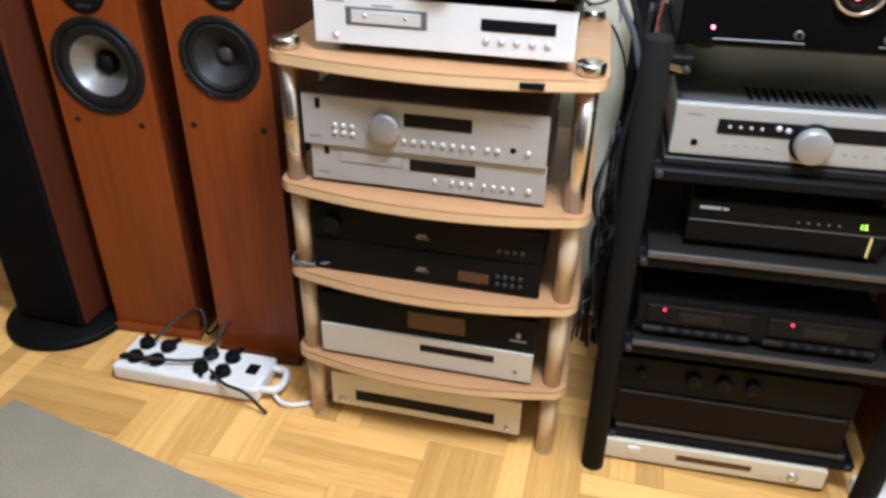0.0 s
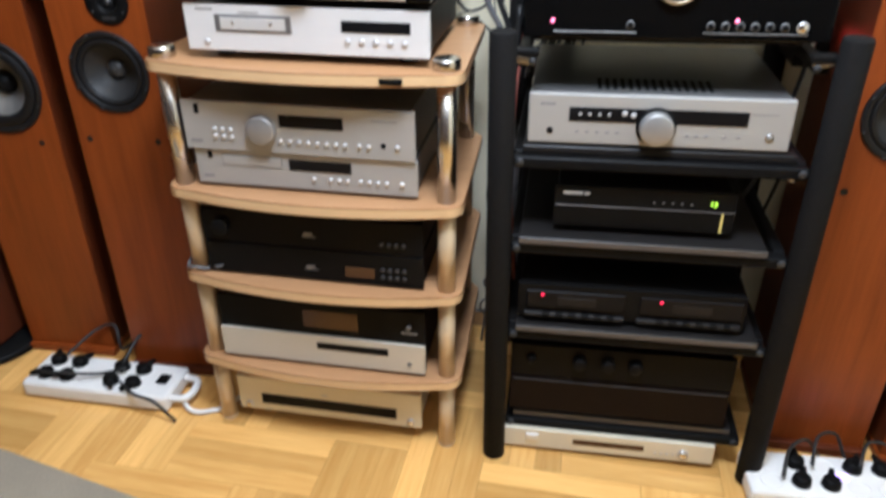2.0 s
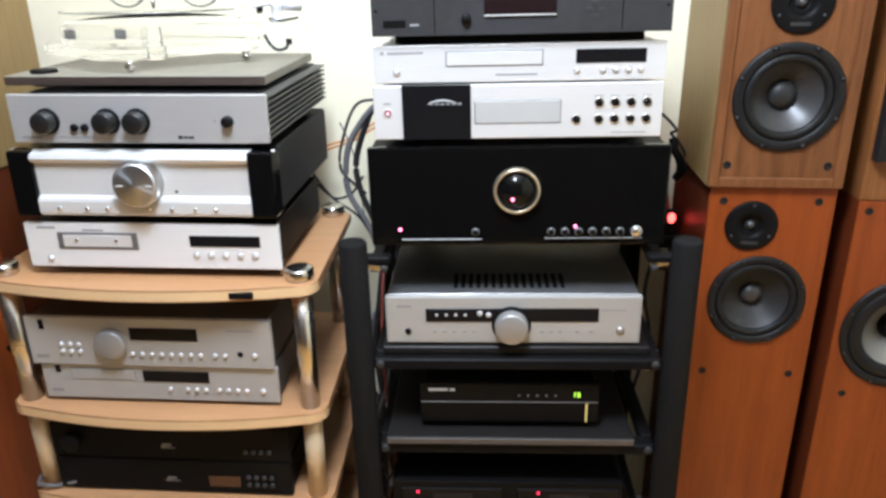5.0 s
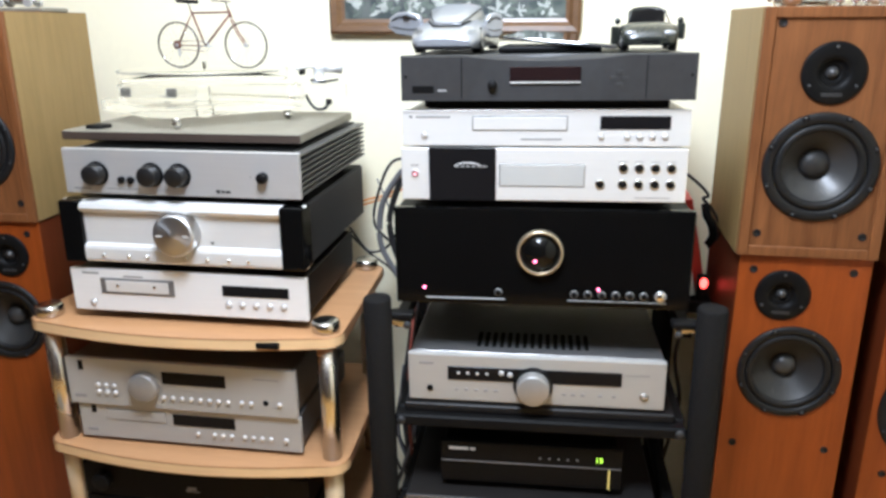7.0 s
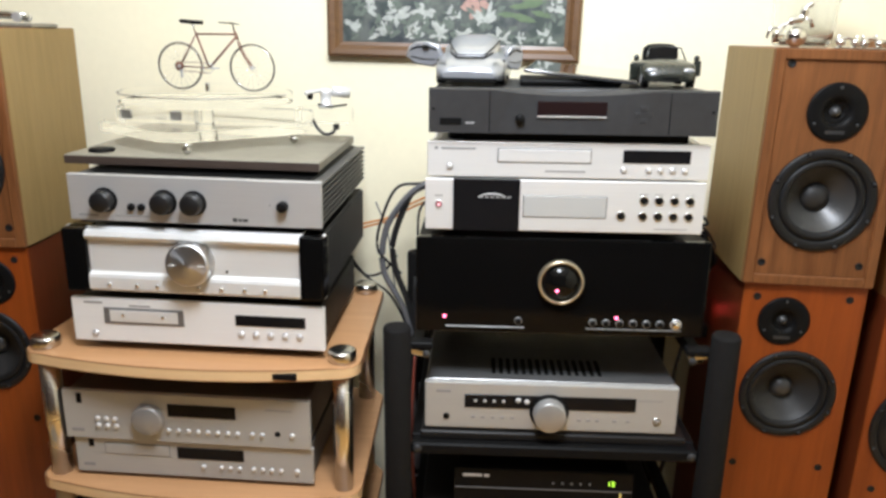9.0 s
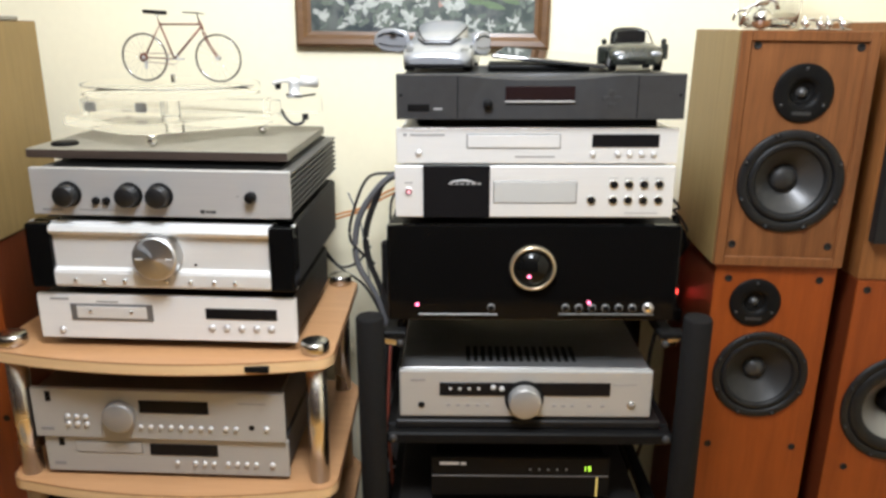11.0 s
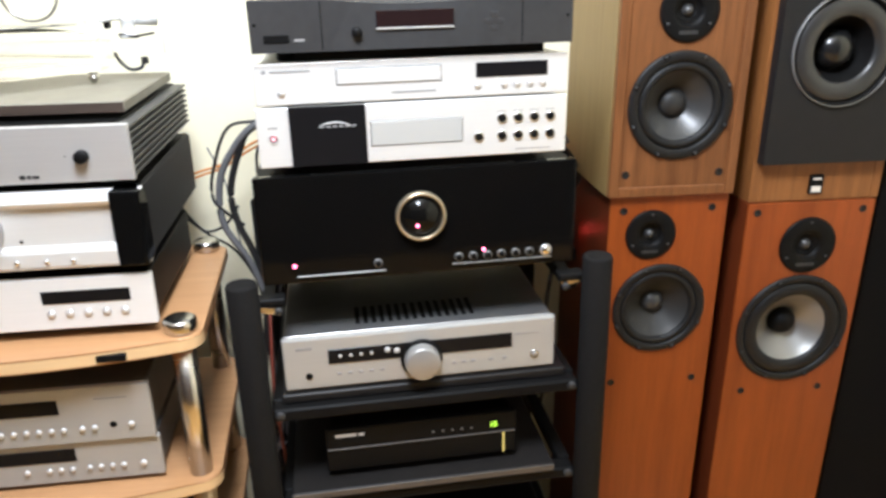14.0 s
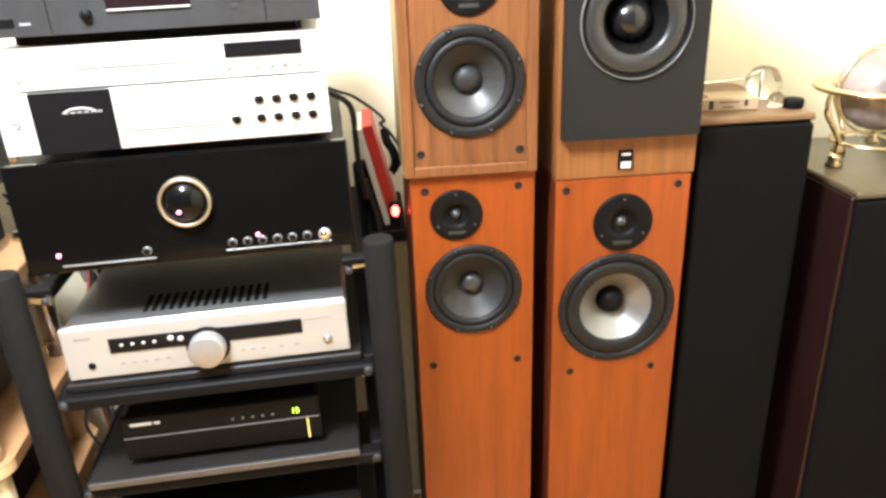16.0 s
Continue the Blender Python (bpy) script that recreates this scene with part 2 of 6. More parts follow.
def box(bm, x0, x1, y0, y1, z0, z1, bev=0.0, seg=1):
    m = Matrix.Translation(((x0 + x1) / 2, (y0 + y1) / 2, (z0 + z1) / 2)) @ Matrix.Diagonal((x1 - x0, y1 - y0, z1 - z0, 1))
    made = bmesh.ops.create_cube(bm, size=1, matrix=m)
    if bev:
        edges = list({e for v in made["verts"] for e in v.link_edges})
        bmesh.ops.bevel(bm, geom=edges, offset=bev, segments=seg, profile=0.5, affect="EDGES")
    return bm


def cyl(bm, p0, p1, r0, r1=None, n=20, caps=True):
    p0, p1 = Vector(p0), Vector(p1)
    d = p1 - p0
    m = Matrix.Translation((p0 + p1) / 2) @ d.to_track_quat("Z", "Y").to_matrix().to_4x4()
    made = bmesh.ops.create_cone(bm, cap_ends=caps, segments=n, radius1=r0, radius2=r0 if r1 is None else r1, depth=d.length, matrix=m)
    for f in {f for v in made["verts"] for f in v.link_faces}:
        f.smooth = len(f.verts) == 4
    return bm


def ball(bm, c, r, scale=(1, 1, 1), u=16, v=10):
    m = Matrix.Translation(c) @ Matrix.Diagonal((*[r * s for s in scale], 1))
    made = bmesh.ops.create_uvsphere(bm, u_segments=u, v_segments=v, radius=1, matrix=m)
    for f in {f for w in made["verts"] for f in w.link_faces}:
        f.smooth = True
    return bm


def lathe(bm, profile, n=40, centre=(0, 0, 0), axis="y"):
    """Turns (radius, offset) points round the y axis (or z)."""
    rings = []
    for r, d in profile:
        ring = []
        for k in range(n if r > 1e-6 else 1):
            a = 2 * math.pi * k / n
            p = (r * math.cos(a), d, r * math.sin(a)) if axis == "y" else (r * math.cos(a), r * math.sin(a), d)
            ring.append(bm.verts.new(Vector(centre) + Vector(p)))
        rings.append(ring)
    for a, b in zip(rings, rings[1:]):
        for k in range(n):
            q = [a[k % len(a)], a[(k + 1) % len(a)], b[(k + 1) % len(b)], b[k % len(b)]]
            q = list(dict.fromkeys(q))
            if len(q) > 2:
                f = bm.faces.new(q)
                f.smooth = True
    return bm


def sweep(bm, pts, r, n=8, closed=False):
    pts = [Vector(p) for p in pts]
    rings = []
    for i, p in enumerate(pts):
        a = pts[i - 1] if i or closed else p
        b = pts[(i + 1) % len(pts)] if i + 1 < len(pts) or closed else p
        q = (b - a).to_track_quat("Z", "Y")
        rr = r[i] if isinstance(r, (list, tuple)) else r
        rings.append([bm.verts.new(p + q @ Vector((rr * math.cos(2 * math.pi * k / n), rr * math.sin(2 * math.pi * k / n), 0))) for k in range(n)])
    pairs = list(zip(rings, rings[1:])) + ([(rings[-1], rings[0])] if closed else [])
    for a, b in pairs:
        for k in range(n):
            f = bm.faces.new((a[k], a[(k + 1) % n], b[(k + 1) % n], b[k]))
            f.smooth = True
    if not closed:
        bm.faces.new(rings[0][::-1])
        bm.faces.new(rings[-1])
    return bm


def smooth_path(pts, steps=8):
    """A Catmull-Rom line through the points."""
    p = [Vector(q) for q in pts]
    p = [2 * p[0] - p[1]] + p + [2 * p[-1] - p[-2]]
    out = []
    for a, b, c, d in zip(p, p[1:], p[2:], p[3:]):
        for k in range(steps):
            t = k / steps
            out.append(0.5 * (2 * b + (c - a) * t + (2 * a - 5 * b + 4 * c - d) * t * t + (3 * b - a - 3 * c + d) * t ** 3))
    return out + [p[-2]]


def loft(bm, rings):
    vs = [[bm.verts.new(p) for p in ring] for ring in rings]
    n = len(vs[0])
    for a, b in zip(vs, vs[1:]):
        for k in range(n):
            f = bm.faces.new((a[k], a[(k + 1) % n], b[(k + 1) % n], b[k]))
            f.smooth = True
    bm.faces.new(vs[0][::-1])
    bm.faces.new(vs[-1])
    return bm


def slab(bm, outline, z0, z1, bev=0.0):
    """An upright prism over a plan outline."""
    low = [bm.verts.new((x, y, z0)) for x, y in outline]
    high = [bm.verts.new((x, y, z1)) for x, y in outline]
    bm.faces.new(low[::-1])
    top = bm.faces.new(high)
    n = len(low)
    for k in range(n):
        bm.faces.new((low[k], low[(k + 1) % n], high[(k + 1) % n], high[k]))
    if bev:
        bmesh.ops.bevel(bm, geom=[e for e in bm.edges if abs(e.verts[0].co.z - e.verts[1].co.z) < 1e-6], offset=bev, segments=2, profile=0.5, affect="EDGES")
    return bm


def holed_plate(bm, x0, x1, z0, z1, y, holes, n=40):
    edges = []
    def loop(pts):
        vs = [bm.verts.new((px, y, pz)) for px, pz in pts]
        for a, b in zip(vs, vs[1:] + vs[:1]):
            edges.append(bm.edges.new((a, b)))
    loop([(x0, z0), (x1, z0), (x1, z1), (x0, z1)])
    for hx, hz, r in holes:
        loop([(hx + r * math.cos(2 * math.pi * k / n), hz + r * math.sin(2 * math.pi * k / n)) for k in range(n)])
    bmesh.ops.triangle_fill(bm, use_beauty=True, use_dissolve=False, edges=edges, normal=(0, -1, 0))
    return bm


def thing(name, m, label, category, group="", kind=""):
    ob = new(name)
    ob.empty_display_size = 0.05
    ob.matrix_world = m
    return tagged(ob, label, category, group, kind)


def part(name, bm, material, parent, label="", at=None):
    me = bpy.data.meshes.new(name)
    bmesh.ops.recalc_face_normals(bm, faces=bm.faces)
    bm.to_mesh(me)
    bm.free()
    me.materials.append(material)
    ob = new(name, me)
    ob.parent = parent
    if at:
        ob.location = at
    return tagged(ob, label)


def again(ob, at, parent=None):
    """The same mesh once more, as a part of its own."""
    c = ob.copy()
    scene.collection.objects.link(c)
    c.parent = parent or ob.parent
    c.location = at
    return c


def mono(name, bm, material, m, label, category, group="", kind=""):
    """A thing of one mesh."""
    ob = part(name, bm, material, None)
    ob.matrix_world = m
    return tagged(ob, label, category, group, kind)


# ---- the room ----
WALL_Y, EAST_X, WEST_X, SOUTH_Y, ROOM_H = 1.63, 1.69, -2.3, -1.25, 2.5
mono("wall_north", box(B(), WEST_X - 0.1, EAST_X + 0.1, WALL_Y, WALL_Y + 0.12, 0, ROOM_H), M_WALL, pose(0, 0, 0), "pale yellow painted plaster wall behind the racks", "wall", kind="structure")
mono("wall_east", box(B(), EAST_X, EAST_X + 0.12, SOUTH_Y, WALL_Y - 0.002, 0, ROOM_H), M_WALL, pose(0, 0, 0), "pale yellow painted plaster side wall", "wall", kind="structure")
# West and south walls are out of view; their dark tone shapes the light.
mono("wall_west", box(B(), WEST_X - 0.12, WEST_X, SOUTH_Y, WALL_Y - 0.002, 0, ROOM_H), M_UNSEENWALL, pose(0, 0, 0), "unseen side wall, dark brown to cut bounce light", "wall", kind="structure")
mono("wall_south", box(B(), WEST_X - 0.1, EAST_X + 0.1, SOUTH_Y - 0.12, SOUTH_Y - 0.002, 0, ROOM_H), M_UNSEENWALL, pose(0, 0, 0), "unseen closing wall, dark brown to keep reflections dark", "wall", kind="structure")
mono("ceiling", box(B(), WEST_X - 0.1, EAST_X + 0.1, SOUTH_Y - 0.1, WALL_Y + 0.1, ROOM_H + 0.002, ROOM_H + 0.12), M_CEIL, pose(0, 0, 0), "plain white painted ceiling", "ceiling", kind="structure")
floor = thing("floor", pose(0, 0, 0), "golden oak block parquet floor with satin varnish", "floor", kind="structure")
part("subfloor", box(B(), WEST_X, EAST_X, SOUTH_Y, WALL_Y, -0.06, -0.012), M_JOINT, floor)

R1 = pose(-0.22, 1.093, 0, 0, 0, 1.5)
R2 = pose(0.375, 1.126, 0, 0, -0.8, 2.5)


# ---- light wooden rack ----
SHELF1 = (0.818, 0.580, 0.394, 0.190)
XC1, HALF1 = -0.022, 0.280


def shelf_outline(half, front, bow, back):
    pts = []
    for k in range(7):
        a = math.radians(180 + 90 * k / 6)
        pts.append((-half + 0.035 + 0.035 * math.cos(a), front + 0.035 + 0.035 * math.sin(a)))
    for k in range(1, 12):
        u = -1 + 2 * k / 12
        pts.append((u * (half - 0.035), front - bow * (1 - u * u)))
    for k in range(7):
        a = math.radians(270 + 90 * k / 6)
        pts.append((half - 0.035 + 0.035 * math.cos(a), front + 0.035 + 0.035 * math.sin(a)))
    pts += [(half - 0.01, back - 0.03), (half - 0.035, back), (-half + 0.035, back), (-half + 0.01, back - 0.03)]
    return pts


rack = thing("hifi_rack", R1 @ pose(XC1, 0, 0), "light beech hi-fi rack with bowed shelves on chrome tubes", "rack")
for z in SHELF1:
    s = part("shelf", slab(B(), shelf_outline(HALF1, -0.026, 0.030, 0.372), z - 0.021, z, 0.003), M_BEECH, rack)
    edge = [(x * 1.004, y - 0.0012) for x, y in shelf_outline(HALF1, -0.026, 0.030, 0.372)[:25]]
    bm = B()
    lo = [bm.verts.new((x, y, z - 0.0185)) for x, y in edge]
    hi = [bm.verts.new((x, y, z - 0.0025)) for x, y in edge]
    for a, b, c, d in zip(lo, lo[1:], hi[1:], hi):
        bm.faces.new((a, b, c, d)).smooth = True
    part("edging", bm, M_BEECH_EDGE, s, "pale beech edge strip")
for x, y in ((-0.25, 0.005), (0.25, 0.005), (-0.235, 0.335), (0.235, 0.335)):
    lows = list(SHELF1[1:]) + [0.0075]
    for top, low in zip([z - 0.021 for z in SHELF1], lows):
        bm = B()
        cyl(bm, (x, y, low), (x, y, top), 0.0170, n=28)
        # Lower tubes carry the floor's reflection as a tan colour.
        part("tube", bm, M_CHROME if low > 0.5 else M_TANCHROME, rack, "" if low > 0.5 else "chrome tube coloured tan like the floor it mirrors")
    part("cap", lathe(B(), [(0, 0.838), (0.019, 0.838), (0.0225, 0.836), (0.0235, 0.832), (0.0235, 0.821), (0.0225, 0.819), (0.0, 0.819)], 32, (x, y, 0), "z"), M_CAP, rack, "round chrome end cap")
    part("foot", lathe(B(), [(0, 0), (0.016, 0), (0.0175, 0.002), (0.0175, 0.006), (0.0165, 0.0075), (0, 0.0075)], 28, (x, y, 0), "z"), M_TANCHROME, rack, "foot coloured tan like the lower tubes")
part("badge", box(B(), 0.148, 0.186, -0.0475, -0.040, 0.802, 0.8125, 0.001), M_BLACKPL, rack, "small black maker's badge")
bm = B()
sweep(bm, [(-0.25 + 0.026 * math.cos(a), 0.005 + 0.026 * math.sin(a) * 1.0, 0.404 + 0.004 * math.sin(3 * a)) for a in [2 * math.pi * k / 24 for k in range(24)]], 0.0035, 6, True)
sweep(bm, smooth_path([(-0.225, -0.002, 0.404), (-0.205, -0.012, 0.408), (-0.185, 0.0, 0.416), (-0.17, 0.03, 0.412)]), 0.0035, 6)
part("cable_tie", bm, M_GREYCABLE, rack, "grey cable tied round the tube")


# ---- hi-fi units ----
class Unit:
    """A hi-fi box: x, z are given in the rack's own frame; the front is at y = 0."""

    def __init__(self, name, label, category, rack_m, x0, x1, z0, z1, dy, depth, chassis, front, front_t=0.010, feet=0.008, yaw=0.0, inset=0.006, bev=0.0015, group=""):
        self.xc, self.z0, self.w, self.h, self.d = (x0 + x1) / 2, z0, x1 - x0, z1 - z0, depth
        self.root = thing(name, rack_m @ pose(self.xc, dy, z0 - feet, 0, 0, yaw), label, category, group)
        self.up = feet
        w, h = self.w, self.h
        self.body = part("case", box(B(), -w / 2 + inset, w / 2 - inset, front_t + 0.0005, depth, feet + 0.002, feet + h - 0.002, 0.002), chassis, self.root)
        self.front = part("front_panel", box(B(), -w / 2, w / 2, 0, front_t, feet, feet + h, bev, 2), front, self.root)
        if feet:
            bm = B()
            lathe(bm, [(0, 0), (0.016, 0), (0.018, 0.002), (0.018, feet + 0.0025), (0, feet + 0.0025)], 16, axis="z")
            first = part("foot", bm, M_BLACKPL, self.root, at=(-w / 2 + 0.045, 0.05, 0))
            for fx, fy in ((w / 2 - 0.045, 0.05), (-w / 2 + 0.045, depth - 0.05), (w / 2 - 0.045, depth - 0.05)):
                again(first, (fx, fy, 0))

    def p(self, x, z):
        return x - self.xc, z - self.z0 + self.up

    def window(self, name, x0, x1, z0, z1, material, out=0.0012, label="", bev=0.0004, parent=None):
        a, c = self.p(x0, z0)
        b, d = self.p(x1, z1)
        return part(name, box(B(), a, b, -out, 0.003, c, d, bev), material, parent or self.root, label)

    def knob(self, x, z, r, length, material, name="knob", label="", mark=True, back=None):
        u, w = self.p(x, z)
        prof = [(0, -length), (r * 0.86, -length), (r * 0.95, -length + 0.0012), (r, -length + 0.003), (r, -0.001), (r * 1.02, 0.002)]
        k = part(name, lathe(B(), prof, 36), material, self.root, label, (u, 0, w))
        if back:
            part("collar", lathe(B(), [(r * 1.02, -0.004), (r * 1.16, -0.004), (r * 1.2, -0.001), (r * 1.2, 0.002)], 36), back, k, "dark ring round the knob")
        if mark:
            part("pointer", box(B(), -0.0008, 0.0008, -length - 0.0006, -length + 0.001, r * 0.35, r * 0.8), M_LETTERLT, k)
        return k

    def buttons(self, places, r, material, out=0.003, name="button", ring=None, label="", square=False):
        first = None
        for x, z in places:
            u, w = self.p(x, z)
            if first is None:
                bm = B()
                if square:
                    box(bm, -r * 1.5, r * 1.5, -out, 0.002, -r, r, r * 0.25)
                else:
                    lathe(bm, [(0, -out), (r * 0.8, -out), (r, -out + r * 0.2), (r, 0.002)], 18)
                first = part(name, bm, material, self.root, label, (u, 0, w))
                if ring:
                    ringme = part("bezel", lathe(B(), [(r * 1.0, -0.0004), (r * 1.05, -out * 0.6), (r * 1.35, -out * 0.6), (r * 1.45, 0.001)], 18), ring, first)
            else:
                c = again(first, (u, 0, w))
                if ring:
                    again(ringme, (0, 0, 0), c)

    def bars(self, spots, material=M_LETTER, name="lettering"):
        for x0, x1, z0, z1 in spots:
            self.window(name, x0, x1, z0, z1, material, 0.0005, bev=0)


def spread(x0, x1, n, z0, z1=None):
    return [(x0 + (x1 - x0) * k / (n - 1), z0 + ((z1 if z1 is not None else z0) - z0) * k / (n - 1)) for k in range(n)]


# disc player on the rack's top board
u = Unit("disc_player", "silver disc player with a framed tray on the beech rack", "disc player", R1, -0.217, 0.201, 0.834, 0.909, 0.0, 0.30, M_BLACK, M_SILVER, feet=0.016)
u.window("tray_frame", -0.163, -0.030, 0.866, 0.894, M_TRAYGREY, 0.0014, "grey tray surround")
u.window("tray", -0.153, -0.040, 0.870, 0.890, M_SILVER2, 0.0026)
u.buttons([(-0.130, 0.882), (-0.064, 0.8815)], 0.003, M_MIRROR, 0.0045, "tray_screw")
u.window("display", 0.055, 0.170, 0.872, 0.8905, M_LCD, 0.001)
u.buttons(spread(0.064, 0.160, 5, 0.857), 0.0040, M_BUTTON, 0.003, ring=M_KNOBALU)
u.buttons([(-0.181, 0.848)], 0.0040, M_BUTTON, 0.003, "power_button", ring=M_KNOBALU)
u.bars([(-0.12, -0.085, 0.8965, 0.899), (-0.195, -0.165, 0.900, 0.903)])

# silver amplifier with black cheeks and a large spun knob
u = Unit("silver_amplifier", "silver amplifier with black side cheeks and large knob", "amplifier", R1, -0.214, 0.203, 0.923, 1.028, 0.004, 0.375, M_BLACK, M_SILVER, 0.014, 0.012)
w2 = u.w / 2
for sgn in (-1, 1):
    bm = B()
    box(bm, -0.0195, 0.0195, -0.014, 0.030, 0, u.h, 0.004, 2)
    part("cheek", bm, M_GLOSS, u.root, "gloss black side cheek", (sgn * (w2 - 0.019), 0, u.up))
prof = [(-0.004, 1.027), (-0.013, 1.024), (-0.016, 1.017), (-0.013, 1.012), (-0.006, 1.008), (-0.006, 0.957), (-0.012, 0.953), (-0.014, 0.948), (-0.014, 0.930), (-0.009, 0.925), (-0.003, 0.924)]
bm = B()
ends = []
for x in (-0.176, 0.166):
    ends.append([bm.verts.new((x - u.xc, y, z - u.z0 + u.up)) for y, z in prof])
for a, b, c, d in zip(ends[0], ends[0][1:], ends[1][1:], ends[1]):
    bm.faces.new((a, b, c, d)).smooth = False
part("fascia", bm, M_SILVER2, u.root, "stepped bright aluminium fascia")
k = part("volume_knob", lathe(B(), [(0, -0.034), (0.008, -0.034), (0.0095, -0.0325), (0.030, -0.034), (0.034, -0.032), (0.0355, -0.029), (0.0355, -0.004), (0.034, 0)], 56), M_SPUN, u.root, "large spun aluminium knob", (-0.007 - u.xc, 0, 0.980 - u.z0 + u.up))
for q0, q1 in ((-0.029, -0.018), (0.018, 0.029)):
    part("pointer", box(B(), q0, q1, -0.0347, -0.033, -0.0009, 0.0009), M_SILVER2, k, "pale engraved mark")
for x in (-0.142, -0.097, -0.064, 0.003, 0.040, 0.077, 0.110):
    part("button", lathe(B(), [(0, -0.0185), (0.0026, -0.018), (0.0032, -0.0165), (0.0032, -0.012)], 14), M_MIRROR, u.root, at=(x - u.xc, 0, 0.938 - u.z0 + u.up))
part("sensor", lathe(B(), [(0, -0.0072), (0.0022, -0.007), (0.0024, -0.005)], 12), M_BLACKPL, u.root, at=(0.047 - u.xc, 0, 0.964 - u.z0 + u.up))
M_SIDE = surface("dark_grey_heatsink", (0.024, 0.023, 0.0215), 0.5, vary=0.2, scale=80, relief=0.08, spec=0.2)
fin = part("cooling_fin", box(B(), 0, 0.010, 0, 0.0052, 0.004, u.h - 0.004), M_SIDE, u.root, "dark grey cooling fin", (w2 - 0.0120, 0.036, u.up))
for k in range(1, 33):
    again(fin, (w2 - 0.0120, 0.036 + 0.0102 * k, u.up))

# slim integrated amplifier with black knobs and finned sides
u = Unit("integrated_amplifier", "grey aluminium integrated amplifier with black knobs and finned sides", "amplifier", R1, -0.201, 0.200, 1.0395, 1.113, 0.002, 0.40, M_BLACK, M_GREYALU, 0.010, 0.0105, inset=0.020)
for x in (-0.142, -0.047, 0.000):
    u.knob(x, 1.073, 0.0165, 0.022, M_KNOBBLACK, mark=False, back=M_BLACKPL)
for x in (-0.100, -0.084):
    u.buttons([(x, 1.0635)], 0.0058, M_BLACKPL, 0.006, "small_switch")
u.knob(0.140, 1.0735, 0.0085, 0.012, M_BLACKPL, "power_knob", mark=False)
u.bars([(-0.186, -0.155, 1.0465, 1.0495), (-0.128, -0.072, 1.048, 1.0495)])
u.bars([(0.060, 0.067, 1.0460, 1.0515), (0.069, 0.074, 1.0465, 1.0510), (0.0755, 0.084, 1.0465, 1.0505)], M_CHARCOAL)
u.bars([(0.118, 0.121, 1.073, 1.075)])
for sgn in (-1, 1):
    for k in range(8):
        z = 0.004 + k * 0.0088
        bm = box(B(), -0.011, 0.011, 0.012, 0.40, 0, 0.0032)
        part("fin", bm, M_FIN, u.root, at=(sgn * (u.w / 2 - 0.0115), 0, u.up + z))

# two stacked silver units on the second board
u = Unit("stereo_amplifier", "silver stereo amplifier with grey knob, stacked on a disc player", "amplifier", R1, -0.247, 0.1755, 0.657, 0.747, -0.012, 0.33, M_DARKCASE, M_SATIN, 0.010, 0.0)
u.window("display", -0.066, 0.050, 0.707, 0.730, M_LCD)
u.knob(-0.098, 0.7015, 0.0265, 0.015, M_KNOBDARK, "volume_knob", mark=False)
u.buttons(spread(-0.188, -0.158, 3, 0.697, 0.6965) + spread(-0.188, -0.157, 3, 0.684, 0.6835), 0.0042, M_BUTTON, 0.004)
u.buttons(spread(-0.066, 0.052, 8, 0.681) + [(0.077, 0.6815), (0.094, 0.6815)], 0.0038, M_BUTTON, 0.004)
u.buttons([(0.120, 0.684)], 0.0052, M_BLACKPL, 0.001, "headphone_socket")
u.buttons([(0.145, 0.683)], 0.0042, M_BUTTON, 0.004, "power_button")
u.window("sensor", -0.222, -0.213, 0.724, 0.742, M_LCD)
u.bars([(-0.236, -0.214, 0.670, 0.676), (0.10, 0.145, 0.727, 0.729)])
u = Unit("slim_disc_player", "silver slim disc player under the stereo amplifier", "disc player", R1, -0.238, 0.1775, 0.588, 0.655, -0.006, 0.29, M_DARKCASE, M_SATIN, 0.010, 0.008)
u.window("display", -0.058, 0.058, 0.624, 0.6455, M_LCD)
u.window("tray_gap", -0.1852, -0.0708, 0.6258, 0.6472, M_DARKCASE, 0.0006, "thin gap round the tray")
u.window("tray", -0.184, -0.072, 0.627, 0.646, M_SATIN, 0.0016, "slim loading tray")
u.buttons([(-0.013, 0.6105)] + spread(0.018, 0.050, 3, 0.6105) + spread(0.074, 0.122, 4, 0.611), 0.0036, M_BUTTON, 0.004)
u.buttons([(0.150, 0.611)], 0.0045, M_BUTTON, 0.004, "power_button")
u.window("sensor", -0.213, -0.204, 0.638, 0.652, M_LCD)
u.bars([(-0.226, -0.206, 0.600, 0.606)])

# two black units on the third board
for nm, lab, z0, z1 in (("black_tuner", "black slim tuner with a faint display", 0.399, 0.466), ("black_preamplifier", "black slim preamplifier stacked on the tuner", 0.4695, 0.537)):
    u = Unit(nm, lab, "audio unit", R1, -0.246, 0.186, z0, z1, -0.012, 0.30, M_BLACK, M_BLACKPL, 0.012, 0.004, inset=0.003)
    zc = (z0 + z1) / 2
    u.bars([(-0.046, -0.036, zc - 0.012, zc - 0.008), (-0.043, -0.026, zc - 0.008, zc - 0.002), (-0.036, -0.020, zc - 0.012, zc - 0.010)], M_TRAYGREY)
    u.buttons(spread(0.108, 0.150, 4, zc - 0.014), 0.0045, M_CHARCOAL, 0.004, square=False)
    if nm == "black_tuner":
        u.window("display", 0.034, 0.092, zc - 0.020, zc + 0.002, M_LCDBROWN)
        u.buttons(spread(0.108, 0.150, 4, zc + 0.002), 0.0045, M_CHARCOAL, 0.004)
    else:
        u.knob(-0.205, zc, 0.017, 0.016, M_BLACKPL, mark=False)

